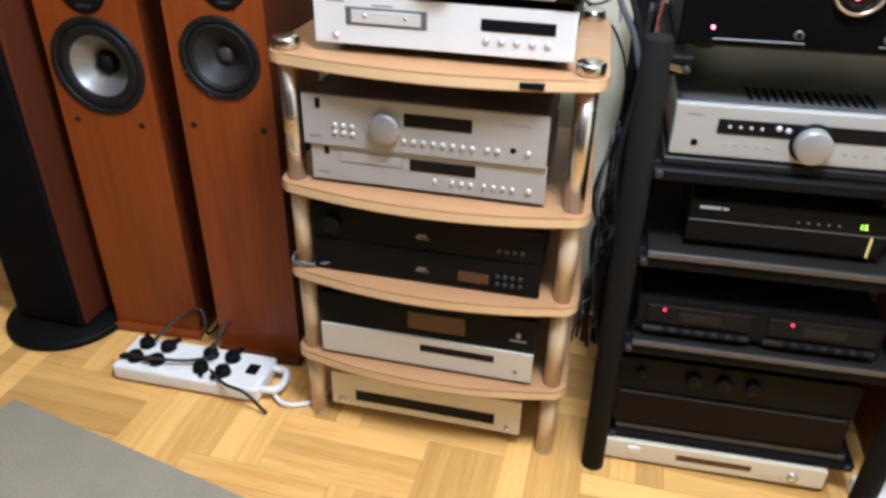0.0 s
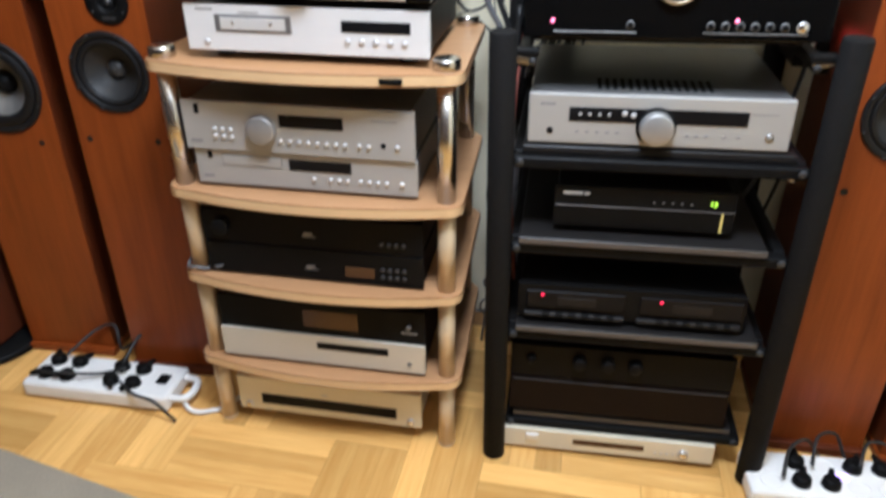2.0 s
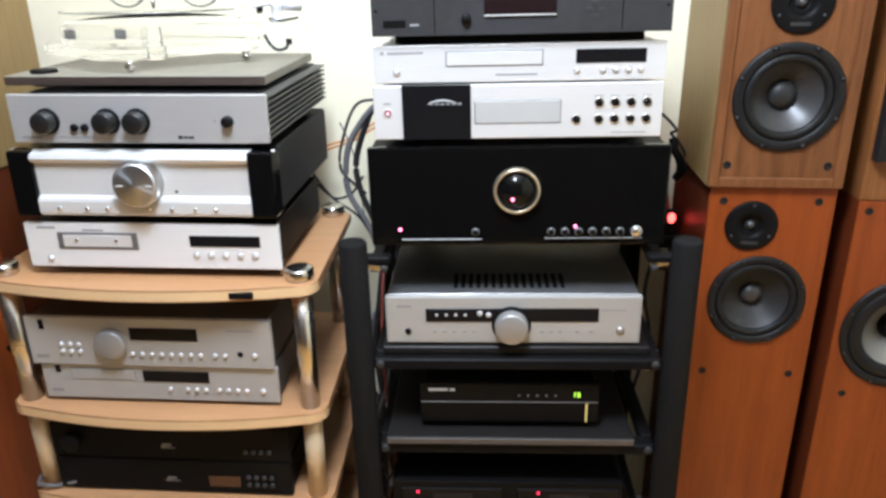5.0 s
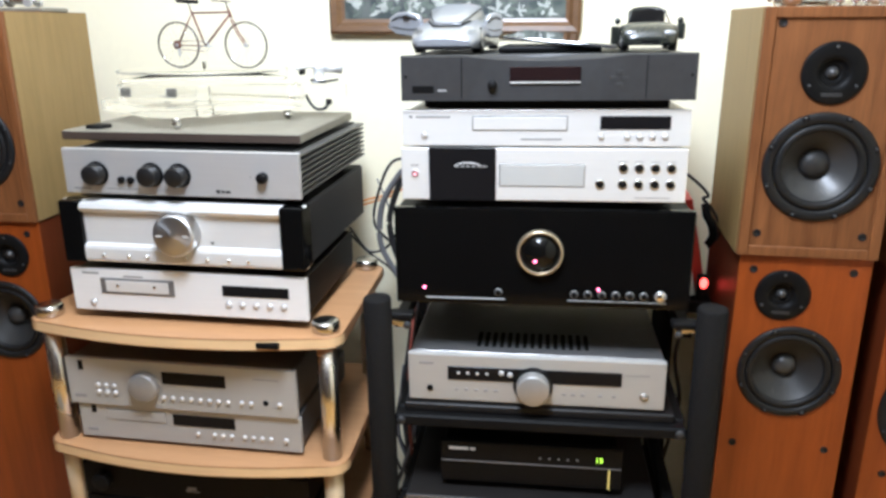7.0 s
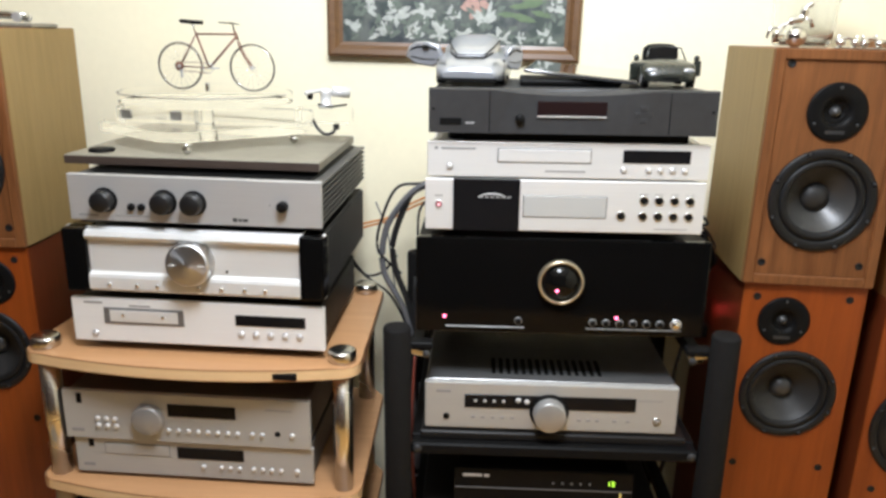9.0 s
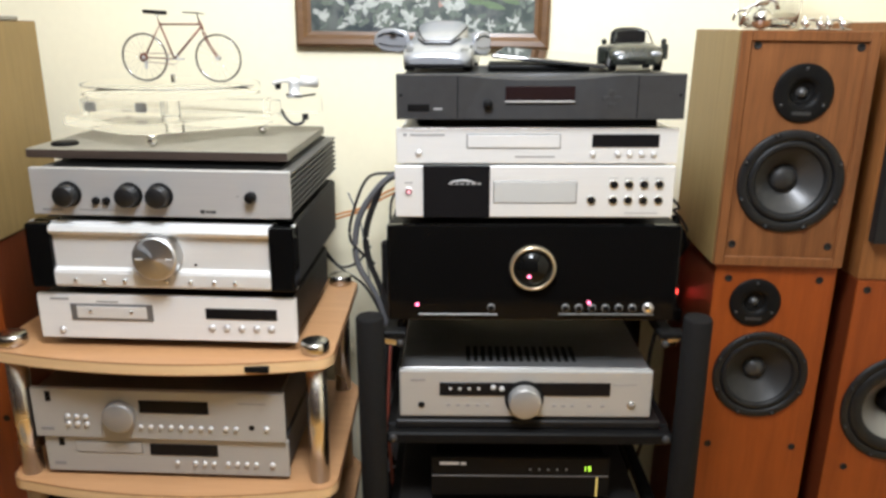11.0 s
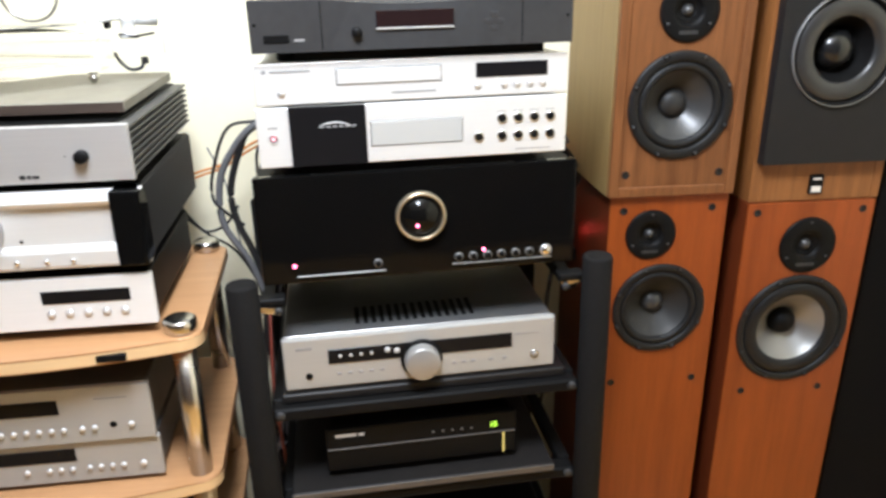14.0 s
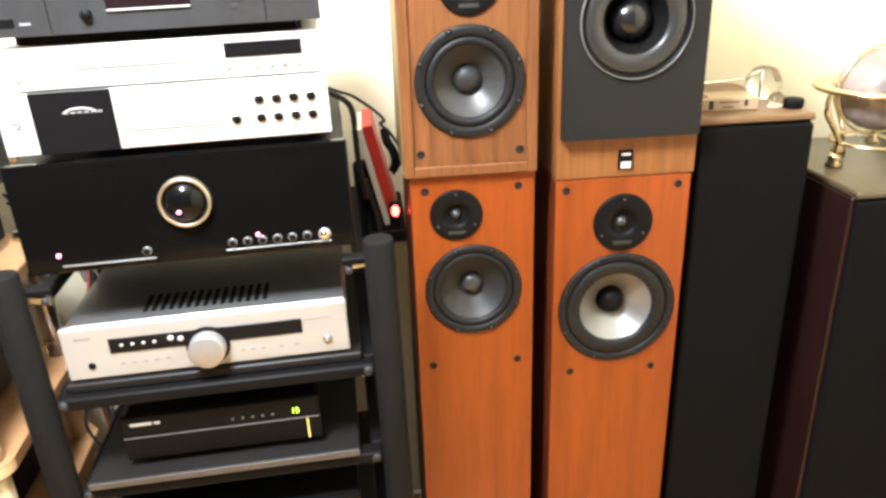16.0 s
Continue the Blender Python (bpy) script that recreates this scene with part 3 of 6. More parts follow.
# recorder with black upper and silver lower front
u = Unit("disc_recorder", "disc recorder with black upper and silver lower front", "disc player", R1, -0.242, 0.188, 0.200, 0.345, -0.014, 0.31, M_BLACK, M_BLACKPL, 0.011, 0.008)
u.window("silver_flap", -0.242, 0.188, 0.200, 0.268, M_FLAP, 0.006, "silver lower front panel")
u.window("display", -0.062, 0.052, 0.286, 0.326, M_LCDBROWN)
u.window("loading_tray", -0.036, 0.113, 0.237, 0.2535, M_LCD, 0.0068)
u.buttons([(0.156, 0.310), (0.156, 0.222)], 0.0048, M_TRAYGREY, 0.008, "jog_button")
u.bars([(0.140, 0.172, 0.292, 0.296), (-0.225, -0.195, 0.218, 0.222)], M_LETTER)
u = Unit("video_player", "champagne silver disc player with dark central window on the floor", "disc player", R1, -0.238, 0.174, 0.036, 0.126, -0.002, 0.29, M_GREYALU, M_CHAMP, 0.012, 0.036)
u.window("display_window", -0.184, 0.120, 0.055, 0.083, M_LCD)
u.buttons([(-0.215, 0.050), (0.150, 0.052)], 0.0062, M_MIRROR, 0.006, "power_button", ring=M_KNOBALU)
u.bars([(-0.046, -0.032, 0.092, 0.100)], M_LETTERLT)


# ---- black rack ----
XC2 = -0.006
rack2 = thing("black_rack", R2 @ pose(XC2, 0, 0), "black equipment rack with foam covered posts and dark shelves", "rack")
for x, y in ((-0.2585, -0.018), (0.2585, -0.018), (-0.2585, 0.40), (0.2585, 0.40)):
    post = part("post", lathe(B(), [(0, 0.0), (0.0205, 0.0), (0.0225, 0.003), (0.0225, 0.886), (0.0205, 0.890), (0.017, 0.891), (0.0, 0.889)], 28, (x, y, 0), "z"), M_FOAM, rack2)
for z, kind in ((0.862, "glass"), (0.698, "flush"), (0.532, "wide"), (0.342, "tray"), (0.094, "low")):
    d0 = {"wide": -0.024, "glass": 0.10, "low": 0.02, "flush": -0.005}.get(kind, -0.024)
    part("shelf", box(B(), -0.222, 0.200 if kind == "wide" else 0.218, d0, 0.36, z - 0.014, z, 0.002), M_SHELFGREY if kind != "glass" else M_BLACK, rack2)
    if kind in ("wide", "tray", "low"):
        # The strip's grey holds edge wear and the light the lip catches.
        part("edge_trim", box(B(), -0.2215, 0.1995 if kind == "wide" else 0.2175, d0 - 0.0016, d0 - 0.0001, z - 0.0125, z - 0.001, 0.0006), M_EDGEGREY, rack2, "worn grey front edge with its lip highlight painted in")
    back = {"glass": 0.30, "low": 0.03}.get(kind, 0.0)
    fr = part("shelf_frame", box(B(), -0.236, 0.236, -0.020 + back, 0.010 + back, z - 0.036, z - 0.0155, 0.003), M_BLACK, rack2)
    if kind == "glass":
        for sx in (-1, 1):
            part("bracket", box(B(), sx * 0.222 - 0.020, sx * 0.222 + 0.020, -0.014, 0.010, z - 0.012, z - 0.001, 0.002), M_BLACK, rack2)
            part("bracket_bolt", lathe(B(), [(0, -0.018), (0.0045, -0.018), (0.006, -0.016), (0.006, -0.012)], 12), M_CHARCOAL, rack2, at=(sx * 0.212, 0, z - 0.020))
    for sx in (-1, 1):
        part("side_rail", box(B(), sx * 0.228 - 0.010, sx * 0.228 + 0.010, 0.011, 0.39, z - 0.036, z - 0.0155, 0.002), M_BLACK, rack2)
        if kind != "glass":
            part("bolt", lathe(B(), [(0, -0.024), (0.006, -0.024), (0.0075, -0.022), (0.0075, -0.018)], 12, (0, 0, 0)), M_CHARCOAL, fr, at=(sx * 0.226, back, z - 0.025))

for x, z, turn in ((-0.224, 0.842, 12), (0.224, 0.848, -8), (0.205, 0.664, 18), (-0.226, 0.668, -10)):
    c = part("clamp", box(B(), -0.017, 0.017, -0.006, 0.006, -0.0055, 0.0055, 0.002, 2), M_CAP, rack2, "small dull metal shelf clamp", (x, -0.004, z))
    c.rotation_euler = (0, radians(turn), radians(turn * 0.5))

# valve-look black amplifier with a round brass-ringed eye
u = Unit("black_amplifier", "gloss black amplifier with brass-ringed round eye and red lamps", "amplifier", R2, -0.236, 0.221, 0.876, 1.034, 0.0, 0.37, M_BLACK, M_GLOSS, 0.014, 0.013, inset=0.004, bev=0.003)
ex, ez = u.p(-0.008, 0.966)
eye = part("eye_ring", lathe(B(), [(0.0305, -0.002), (0.0308, -0.008), (0.0318, -0.010), (0.0345, -0.010), (0.0358, -0.008), (0.0362, 0.002)], 48), M_GOLD, u.root, "brushed brass ring", (ex, 0, ez))
part("eye", lathe(B(), [(0, -0.021), (0.010, -0.0195), (0.019, -0.015), (0.0262, -0.009), (0.0304, -0.003), (0.0304, 0.001)], 40), M_GLOSS, eye, "domed gloss black knob")
part("eye_lamp", ball(B(), (-0.007, -0.0195, -0.009), 0.0028), M_LEDPINK, eye, "pink glowing lamp")
u.window("left_rail", -0.188, -0.062, 0.8862, 0.8880, M_TRAYGREY, 0.003, "thin silver rail")
u.window("right_rail", 0.036, 0.186, 0.8872, 0.8890, M_TRAYGREY, 0.003, "thin silver rail")
u.buttons(spread(0.046, 0.152, 6, 0.8985), 0.0045, M_BLACKPL, 0.006, "selector_button", ring=M_TRAYGREY)
u.buttons([(0.177, 0.8985)], 0.0062, M_MIRROR, 0.006, "power_button", ring=M_KNOBALU)
u.buttons([(-0.072, 0.8985)], 0.0045, M_BLACKPL, 0.006, "button", ring=M_TRAYGREY)
u.buttons([(-0.190, 0.9035)], 0.0027, M_LEDPINK, 0.003, "power_lamp")
u.buttons([(0.083, 0.9075)], 0.0025, M_LEDPINK, 0.003, "source_lamp")

u = Unit("silver_tuner", "silver unit with black logo panel and nine small buttons", "audio unit", R2, -0.222, 0.203, 1.046, 1.126, 0.004, 0.30, M_SILVER, M_SILVER2, 0.012, 0.010)
u.window("logo_panel", -0.179, -0.077, 1.046, 1.126, M_LCD, 0.002, "black panel with pale arc emblem")
bm = B()
sweep(bm, [(-0.119 + 0.024 * math.cos(a) - u.xc, -0.0024, 1.094 + 0.010 * math.sin(a) - u.z0 + u.up) for a in [math.radians(25 + 13 * k) for k in range(11)]], [0.0003 + 0.0009 * math.sin(math.pi * k / 10) for k in range(11)], 6)
part("emblem", bm, M_LETTERLT, u.root, "pale arc emblem")
for k in range(6):
    u.window("lettering", -0.139 + 0.0085 * k, -0.133 + 0.0085 * k, 1.0975, 1.1000, M_LETTER, 0.0026, bev=0)
u.window("display_rim", -0.0742, 0.0582, 1.0653, 1.1052, M_TRAYGREY, 0.0007, "thin dark rim", 0.003)
u.window("display", -0.073, 0.057, 1.0665, 1.104, M_LCDGREY, 0.0012, "pale grey blank display", 0.003)
u.buttons(spread(0.111, 0.180, 4, 1.0975) + spread(0.111, 0.180, 4, 1.073) + [(0.078, 1.073)], 0.0052, M_BLACKPL, 0.003, ring=M_MIRROR)
u.buttons([(-0.201, 1.0855)], 0.0052, M_DARKRED, 0.0015, "button_surround", ring=M_BUTTON)
u.buttons([(-0.201, 1.0855)], 0.0024, M_LEDCORE, 0.003, "power_button", label="red lit power button")
u.bars([(-0.207, -0.195, 1.099, 1.1005), (0.13, 0.18, 1.0525, 1.0535)])
for k in range(4):
    u.bars([(0.104 + 0.023 * k, 0.117 + 0.023 * k, 1.1065, 1.1075)])

u = Unit("silver_disc_player", "bright silver disc player with tray and small display", "disc player", R2, -0.219, 0.204, 1.129, 1.183, 0.006, 0.30, M_SILVER, M_SILVER2, 0.012, 0.002)
u.window("tray_frame", -0.113, 0.028, 1.152, 1.174, M_TRAYGREY, 0.0009)
u.window("tray", -0.1115, 0.0265, 1.1535, 1.1725, M_SILVER2, 0.0018)
u.window("display", 0.075, 0.175, 1.154, 1.1735, M_LCD, 0.001)
u.buttons([(0.077, 1.1435)] + spread(0.114, 0.168, 4, 1.1435), 0.0034, M_BUTTON, 0.0025, ring=M_KNOBALU)
u.buttons([(-0.185, 1.145)], 0.0038, M_BUTTON, 0.0025, "power_button", ring=M_KNOBALU)
u.bars([(-0.208, -0.203, 1.1705, 1.1745), (-0.198, -0.146, 1.171, 1.1735), (-0.046, -0.038, 1.161, 1.1645), (-0.04, 0.02, 1.1385, 1.1405)])

# charcoal unit with a waisted front
u = Unit("charcoal_disc_player", "charcoal disc player with waisted front under toy cars", "disc player", R2, -0.2165, 0.2045, 1.197, 1.262, -0.006, 0.29, M_CHARCOAL, M_CHARCOAL, 0.012, 0.014)
u.front.data.clear_geometry()
bm = B()
xs = [-0.2105, -0.125, -0.115, -0.08, -0.04, 0.0, 0.04, 0.08, 0.115, 0.125, 0.2105]
dip = [0, 0, 0, 0.0045, 0.0075, 0.0085, 0.0075, 0.0045, 0, 0, 0]
cols = []
for x, d in zip(xs, dip):
    t = u.up + u.h
    cols.append([bm.verts.new(q) for q in ((x, 0.0, u.up), (x, d * 0.5, t - 0.002 - d * 0.9), (x, 0.003 + d, t - d * 0.5), (x, 0.014, t), (x, 0.014, u.up))])
for a, b in zip(cols, cols[1:]):
    for k in range(5):
        bm.faces.new((a[k], a[(k + 1) % 5], b[(k + 1) % 5], b[k]))
bm.faces.new(cols[0])
bm.faces.new(cols[-1][::-1])
bmesh.ops.recalc_face_normals(bm, faces=bm.faces)
bm.to_mesh(u.front.data)
bm.free()
u.front.data.materials.append(M_CHARCOAL)
u.window("display", -0.057, 0.044, 1.224, 1.245, M_LCDRED, 0.0008)
u.window("display_lip", -0.057, 0.044, 1.2215, 1.2235, M_GREYALU, 0.0016)
u.knob(-0.082, 1.219, 0.0068, 0.006, M_BLACKPL, mark=False)
u.window("groove", -0.1275, -0.1260, 1.199, 1.259, M_BLACK, 0.0005)
u.window("groove", 0.1350, 0.1365, 1.199, 1.259, M_BLACK, 0.0005)
u.buttons([(0.098, 1.236), (0.090, 1.227), (0.106, 1.227), (0.098, 1.218)], 0.0036, M_CHARCOAL, 0.0005, "keypad_button", square=True)
u.buttons([(-0.2095, 1.232), (0.1975, 1.232)], 0.0022, M_BLACKPL, 0.001, "front_screw")
part("plinth", box(B(), -0.165 - u.xc, 0.172 - u.xc, 0.022, 0.25, 0.0006, u.up - 0.0005, 0.001), M_BLACKPL, u.root, "recessed black plinth")
u.window("logo_plate", -0.200, -0.168, 1.209, 1.219, M_BLACKPL, 0.001, "black plate without readable letters")
u.bars([(-0.162, -0.149, 1.2105, 1.2135)])

# receiver, small black set-top unit and cassette deck
u = Unit("receiver", "silver surround receiver with central knob and slotted top", "receiver", R2, -0.2215, 0.196, 0.702, 0.787, 0.0, 0.335, M_CASE, M_SATIN, 0.014, 0.004, inset=0.002, bev=0.003)
u.window("display", -0.155, 0.127, 0.742, 0.766, M_LCD)
u.knob(-0.0145, 0.737, 0.0270, 0.024, M_KNOBDARK, "volume_knob", mark=False, back=M_BLACKPL)
u.buttons(spread(-0.137, -0.090, 4, 0.7545), 0.0026, M_LETTERLT, 0.002, "source_light")
u.buttons([(-0.066, 0.7575), (-0.052, 0.755)], 0.0045, M_LETTERLT, 0.003, "small_button")
u.buttons(spread(-0.140, -0.075, 5, 0.724) + spread(0.036, 0.066, 3, 0.7235) + spread(0.094, 0.116, 2, 0.7235), 0.0022, M_LETTER, 0.0008, square=True)
u.buttons([(-0.185, 0.7245)], 0.0055, M_BLACKPL, 0.002, "headphone_socket")
u.buttons([(0.163, 0.7255)], 0.0050, M_KNOBDARK, 0.003, "power_button", ring=M_CAP)
u.bars([(-0.202, -0.178, 0.768, 0.772), (0.13, 0.17, 0.762, 0.7635)])
first = None
for row, y in enumerate((0.070,)):
    for k in range(15):
        at = (-0.094 + 0.0128 * k, y, u.up + u.h - 0.0008)
        if first is None:
            first = part("vent_slot", box(B(), -0.0034, 0.0034, -0.030, 0.030, -0.0030, -0.0006), M_BLACKPL, u.root, "dark cooling slot", at)
        else:
            again(first, at)

u = Unit("digital_receiver", "small black digital receiver showing green digits", "receiver", R2, -0.170, 0.136, 0.546, 0.624, 0.004, 0.20, M_BLACK, M_BLACKPL, 0.010, 0.012)
u.window("split_line", -0.169, 0.135, 0.5855, 0.5875, M_EDGEGREY, 0.002, "grey dividing strip")
u.window("upper_glass", -0.168, 0.134, 0.589, 0.622, M_BLACKPL, 0.001)
u.window("amber_strip", 0.114, 0.1165, 0.548, 0.584, M_LEDAMBER, 0.003, "thin amber lit strip")
u.window("lettering", -0.155, -0.122, 0.6085, 0.6135, M_LETTERLT, 0.0016, bev=0)
u.window("lettering", -0.119, -0.110, 0.6085, 0.6130, M_LETTERLT, 0.0016, bev=0)
u.buttons(spread(0.0, 0.062, 5, 0.600), 0.0018, M_TRAYGREY, 0.0025)


def words(text, size, material, parent, at, label=""):
    cu = bpy.data.curves.new("text", "FONT")
    cu.body, cu.size, cu.extrude, cu.align_x = text, size, 0.0003, "CENTER"
    tmp = new("text", cu)
    me = bpy.data.meshes.new_from_object(tmp)
    bpy.data.objects.remove(tmp)
    ob = new("digits", me)
    me.materials.clear()
    me.materials.append(material)
    ob.parent = parent
    ob.matrix_local = pose(*at, 90, 0, 0)
    return tagged(ob, label)


gx, gz = u.p(0.098, 0.598)
words("15", 0.0135, M_LEDGREEN, u.root, (gx, -0.0022, gz), "green lit digits")

u = Unit("cassette_deck", "black twin cassette deck with two red lamps", "cassette deck", R2, -0.226, 0.186, 0.354, 0.424, -0.004, 0.28, M_BLACK, M_BLACKPL, 0.012, 0.010, inset=0.003)
for c in (-0.122, 0.086):
    u.window("cassette_door", c - 0.088, c + 0.094, 0.374, 0.412, M_LCD, 0.004, "dark cassette door", 0.002)
    u.window("door_window", c - 0.030, c + 0.040, 0.383, 0.400, M_SHELFGREY, 0.0046)
    u.window("key_strip", c - 0.092, c + 0.094, 0.356, 0.366, M_SHELFGREY, 0.009, "row of transport keys", 0.002)
    u.buttons(spread(c - 0.05, c + 0.07, 6, 0.3625), 0.0045, M_BLACKPL, 0.011, "key", square=True)
u.buttons([(-0.180, 0.4045)], 0.0026, M_LEDRED, 0.0055, "left_lamp")
u.buttons([(0.036, 0.4045)], 0.0026, M_LEDRED, 0.0055, "right_lamp")

u = Unit("black_receiver", "black receiver with three knobs on the lowest shelf", "receiver", R2, -0.236, 0.196, 0.195, 0.272, 0.012, 0.30, M_BLACK, M_BLACKPL, 0.012, 0.003, inset=0.003)
for x in (-0.10, -0.045, 0.008):
    u.knob(x, 0.240, 0.0135, 0.016, M_BLACKPL, mark=False)
u.knob(-0.195, 0.240, 0.009, 0.012, M_BLACKPL, mark=False)
u = Unit("black_power_amplifier", "black power amplifier under the black receiver", "amplifier", R2, -0.236, 0.196, 0.106, 0.191, 0.012, 0.32, M_BLACK, surface("dark_brown_gloss", (0.009, 0.005, 0.004), 0.35, vary=0.1, relief=0.0, spec=0.08), 0.012, 0.012, inset=0.003)
u.window("trim", -0.230, 0.190, 0.184, 0.1865, M_CHARCOAL, 0.002)
u = Unit("floor_disc_player", "silver slim disc player on the floor under the black rack", "disc player", R2, -0.246, 0.186, 0.012, 0.060, 0.0, 0.28, M_GREYALU, M_CHAMP, 0.012, 0.012)
u.window("tray", -0.10, 0.046, 0.030, 0.044, M_LCDBROWN, 0.001)
u.buttons([(0.125, 0.032)], 0.0085, M_MIRROR, 0.006, "power_button", ring=M_KNOBALU)
u.buttons([(-0.185, 0.042)], 0.009, M_SILVER2, 0.004, "oval_button", square=True)
u.buttons(spread(0.07, 0.105, 4, 0.030), 0.0026, M_KNOBALU, 0.003)


# ---- loudspeakers ----
M_CAPMATT = surface("matt_dust_cap", (0.022, 0.0215, 0.021), 0.5, vary=0.15, scale=40, relief=0.03, spec=0.35)
M_DOME = surface("gloss_black_dome", (0.010, 0.010, 0.0105), 0.22, vary=0.1, scale=30, relief=0.0)
M_SURROUND = surface("grey_rubber_surround", (0.022, 0.022, 0.0225), 0.34, vary=0.15, scale=50, relief=0.05)


def driver(parent, x, z, R, style="poly", name="woofer", y=0.0, screws=8):
    """A drive unit let into the baffle: flange, rubber surround, cone, dust cap."""
    if style == "tweeter":
        d = part(name, lathe(B(), [(R * 0.40, 0.003), (R * 0.46, -0.003), (R * 0.60, -0.0042), (R * 0.94, -0.0042), (R, -0.003), (R, 0.002)], 44), M_BLACKPL, parent, "black tweeter plate", (x, y, z))
        part("horn", lathe(B(), [(R * 0.20, 0.0065), (R * 0.26, 0.004), (R * 0.33, 0.003), (R * 0.41, 0.003)], 32), M_BLACKPL, d)
        part("dome", lathe(B(), [(0, -0.003), (R * 0.09, -0.002), (R * 0.16, 0.002), (R * 0.21, 0.0066)], 28), M_CONE, d)
        for k in range(3):
            a = math.radians(90 + 120 * k)
            s = lathe(B(), [(0, -0.0052), (0.0022, -0.005), (0.0028, -0.004)], 10)
            part("screw", s, M_CHARCOAL, d, at=(R * 0.82 * math.cos(a), 0, R * 0.82 * math.sin(a)))
        part("label_bar", box(B(), -R * 0.32, R * 0.32, -0.0047, -0.004, -R * 0.74, -R * 0.62), M_CHARCOAL, d)
        return d
    inner = {"poly": 0.64, "dark": 0.68, "alu": 0.62, "big": 0.58}[style]
    lip = {"poly": 0.81, "dark": 0.84, "alu": 0.87, "big": 0.94}[style]
    d = part(name, lathe(B(), [(R * (lip - 0.01), 0.004), (R * lip, -0.003), (R * (lip + 0.03), -0.0052), (R * max(0.97, lip + 0.04), -0.0052), (R, -0.003), (R, 0.003)], 56), M_RUBBER if style != "big" else M_BLACKPL, parent, "black cast flange", (x, y, z))
    mid = (inner + lip) / 2
    roll = []
    for k in range(9):
        a = math.pi * k / 8
        roll.append((R * (mid + (lip - inner) / 2 * math.cos(a)), 0.003 - R * 0.085 * math.sin(a)))
    part("surround", lathe(B(), roll, 48), M_RUBBER if style != "big" else M_SURROUND, d, "rubber roll surround")
    deep = R * (0.34 if style != "big" else 0.42)
    prof = []
    rc = {"poly": 0.27, "dark": 0.24, "alu": 0.24, "big": 0.40}[style]
    for k in range(8):
        t = k / 7
        prof.append((R * (inner + (rc - inner) * t), 0.003 + deep * (t ** 0.85)))
    part("cone", lathe(B(), prof, 48), {"poly": M_CONE, "dark": M_CAPMATT, "alu": M_CONEALU, "big": M_BLACK}[style], d, "silver aluminium cone" if style == "alu" else "satin dark grey cone")
    cap = [(R * rc, 0.003 + deep)]
    hgt = R * {"poly": 0.17, "dark": 0.18, "alu": 0.24, "big": 0.40}[style]
    for k in range(1, 7):
        a = math.pi / 2 * k / 6
        cap.append((R * rc * math.cos(a) if k < 6 else 0, 0.003 + deep - hgt * math.sin(a)))
    part("dust_cap", lathe(B(), cap, 36), {"poly": M_CAPMATT, "dark": M_CONE, "alu": M_BLACKPL, "big": M_DOME}[style], d, "dark dome")
    if style == "big":
        part("trim_ring", lathe(B(), [(R * 0.99, -0.0045), (R * 1.0, -0.0058), (R * 1.012, -0.0045), (R * 1.012, 0.002)], 56), M_TRAYGREY, d, "thin grey trim ring")
    for k in range(screws):
        a = 2 * math.pi * (k + 0.5) / screws
        c, s = math.cos(a), math.sin(a)
        bm = B()
        box(bm, -0.0052, 0.0052, -0.0062, -0.0045, -0.0036, 0.0036, 0.0012)
        lug = part("lug", bm, M_BLACKPL, d, at=(R * 0.955 * c, 0, R * 0.955 * s))
        lug.rotation_euler = (0, -a + math.pi / 2, 0)
        if k == 0:
            sc = part("screw", lathe(B(), [(0, -0.0074), (0.0022, -0.0072), (0.0028, -0.0062)], 10), M_CHARCOAL, lug)
        else:
            again(sc, (0, 0, 0), lug)
    return d


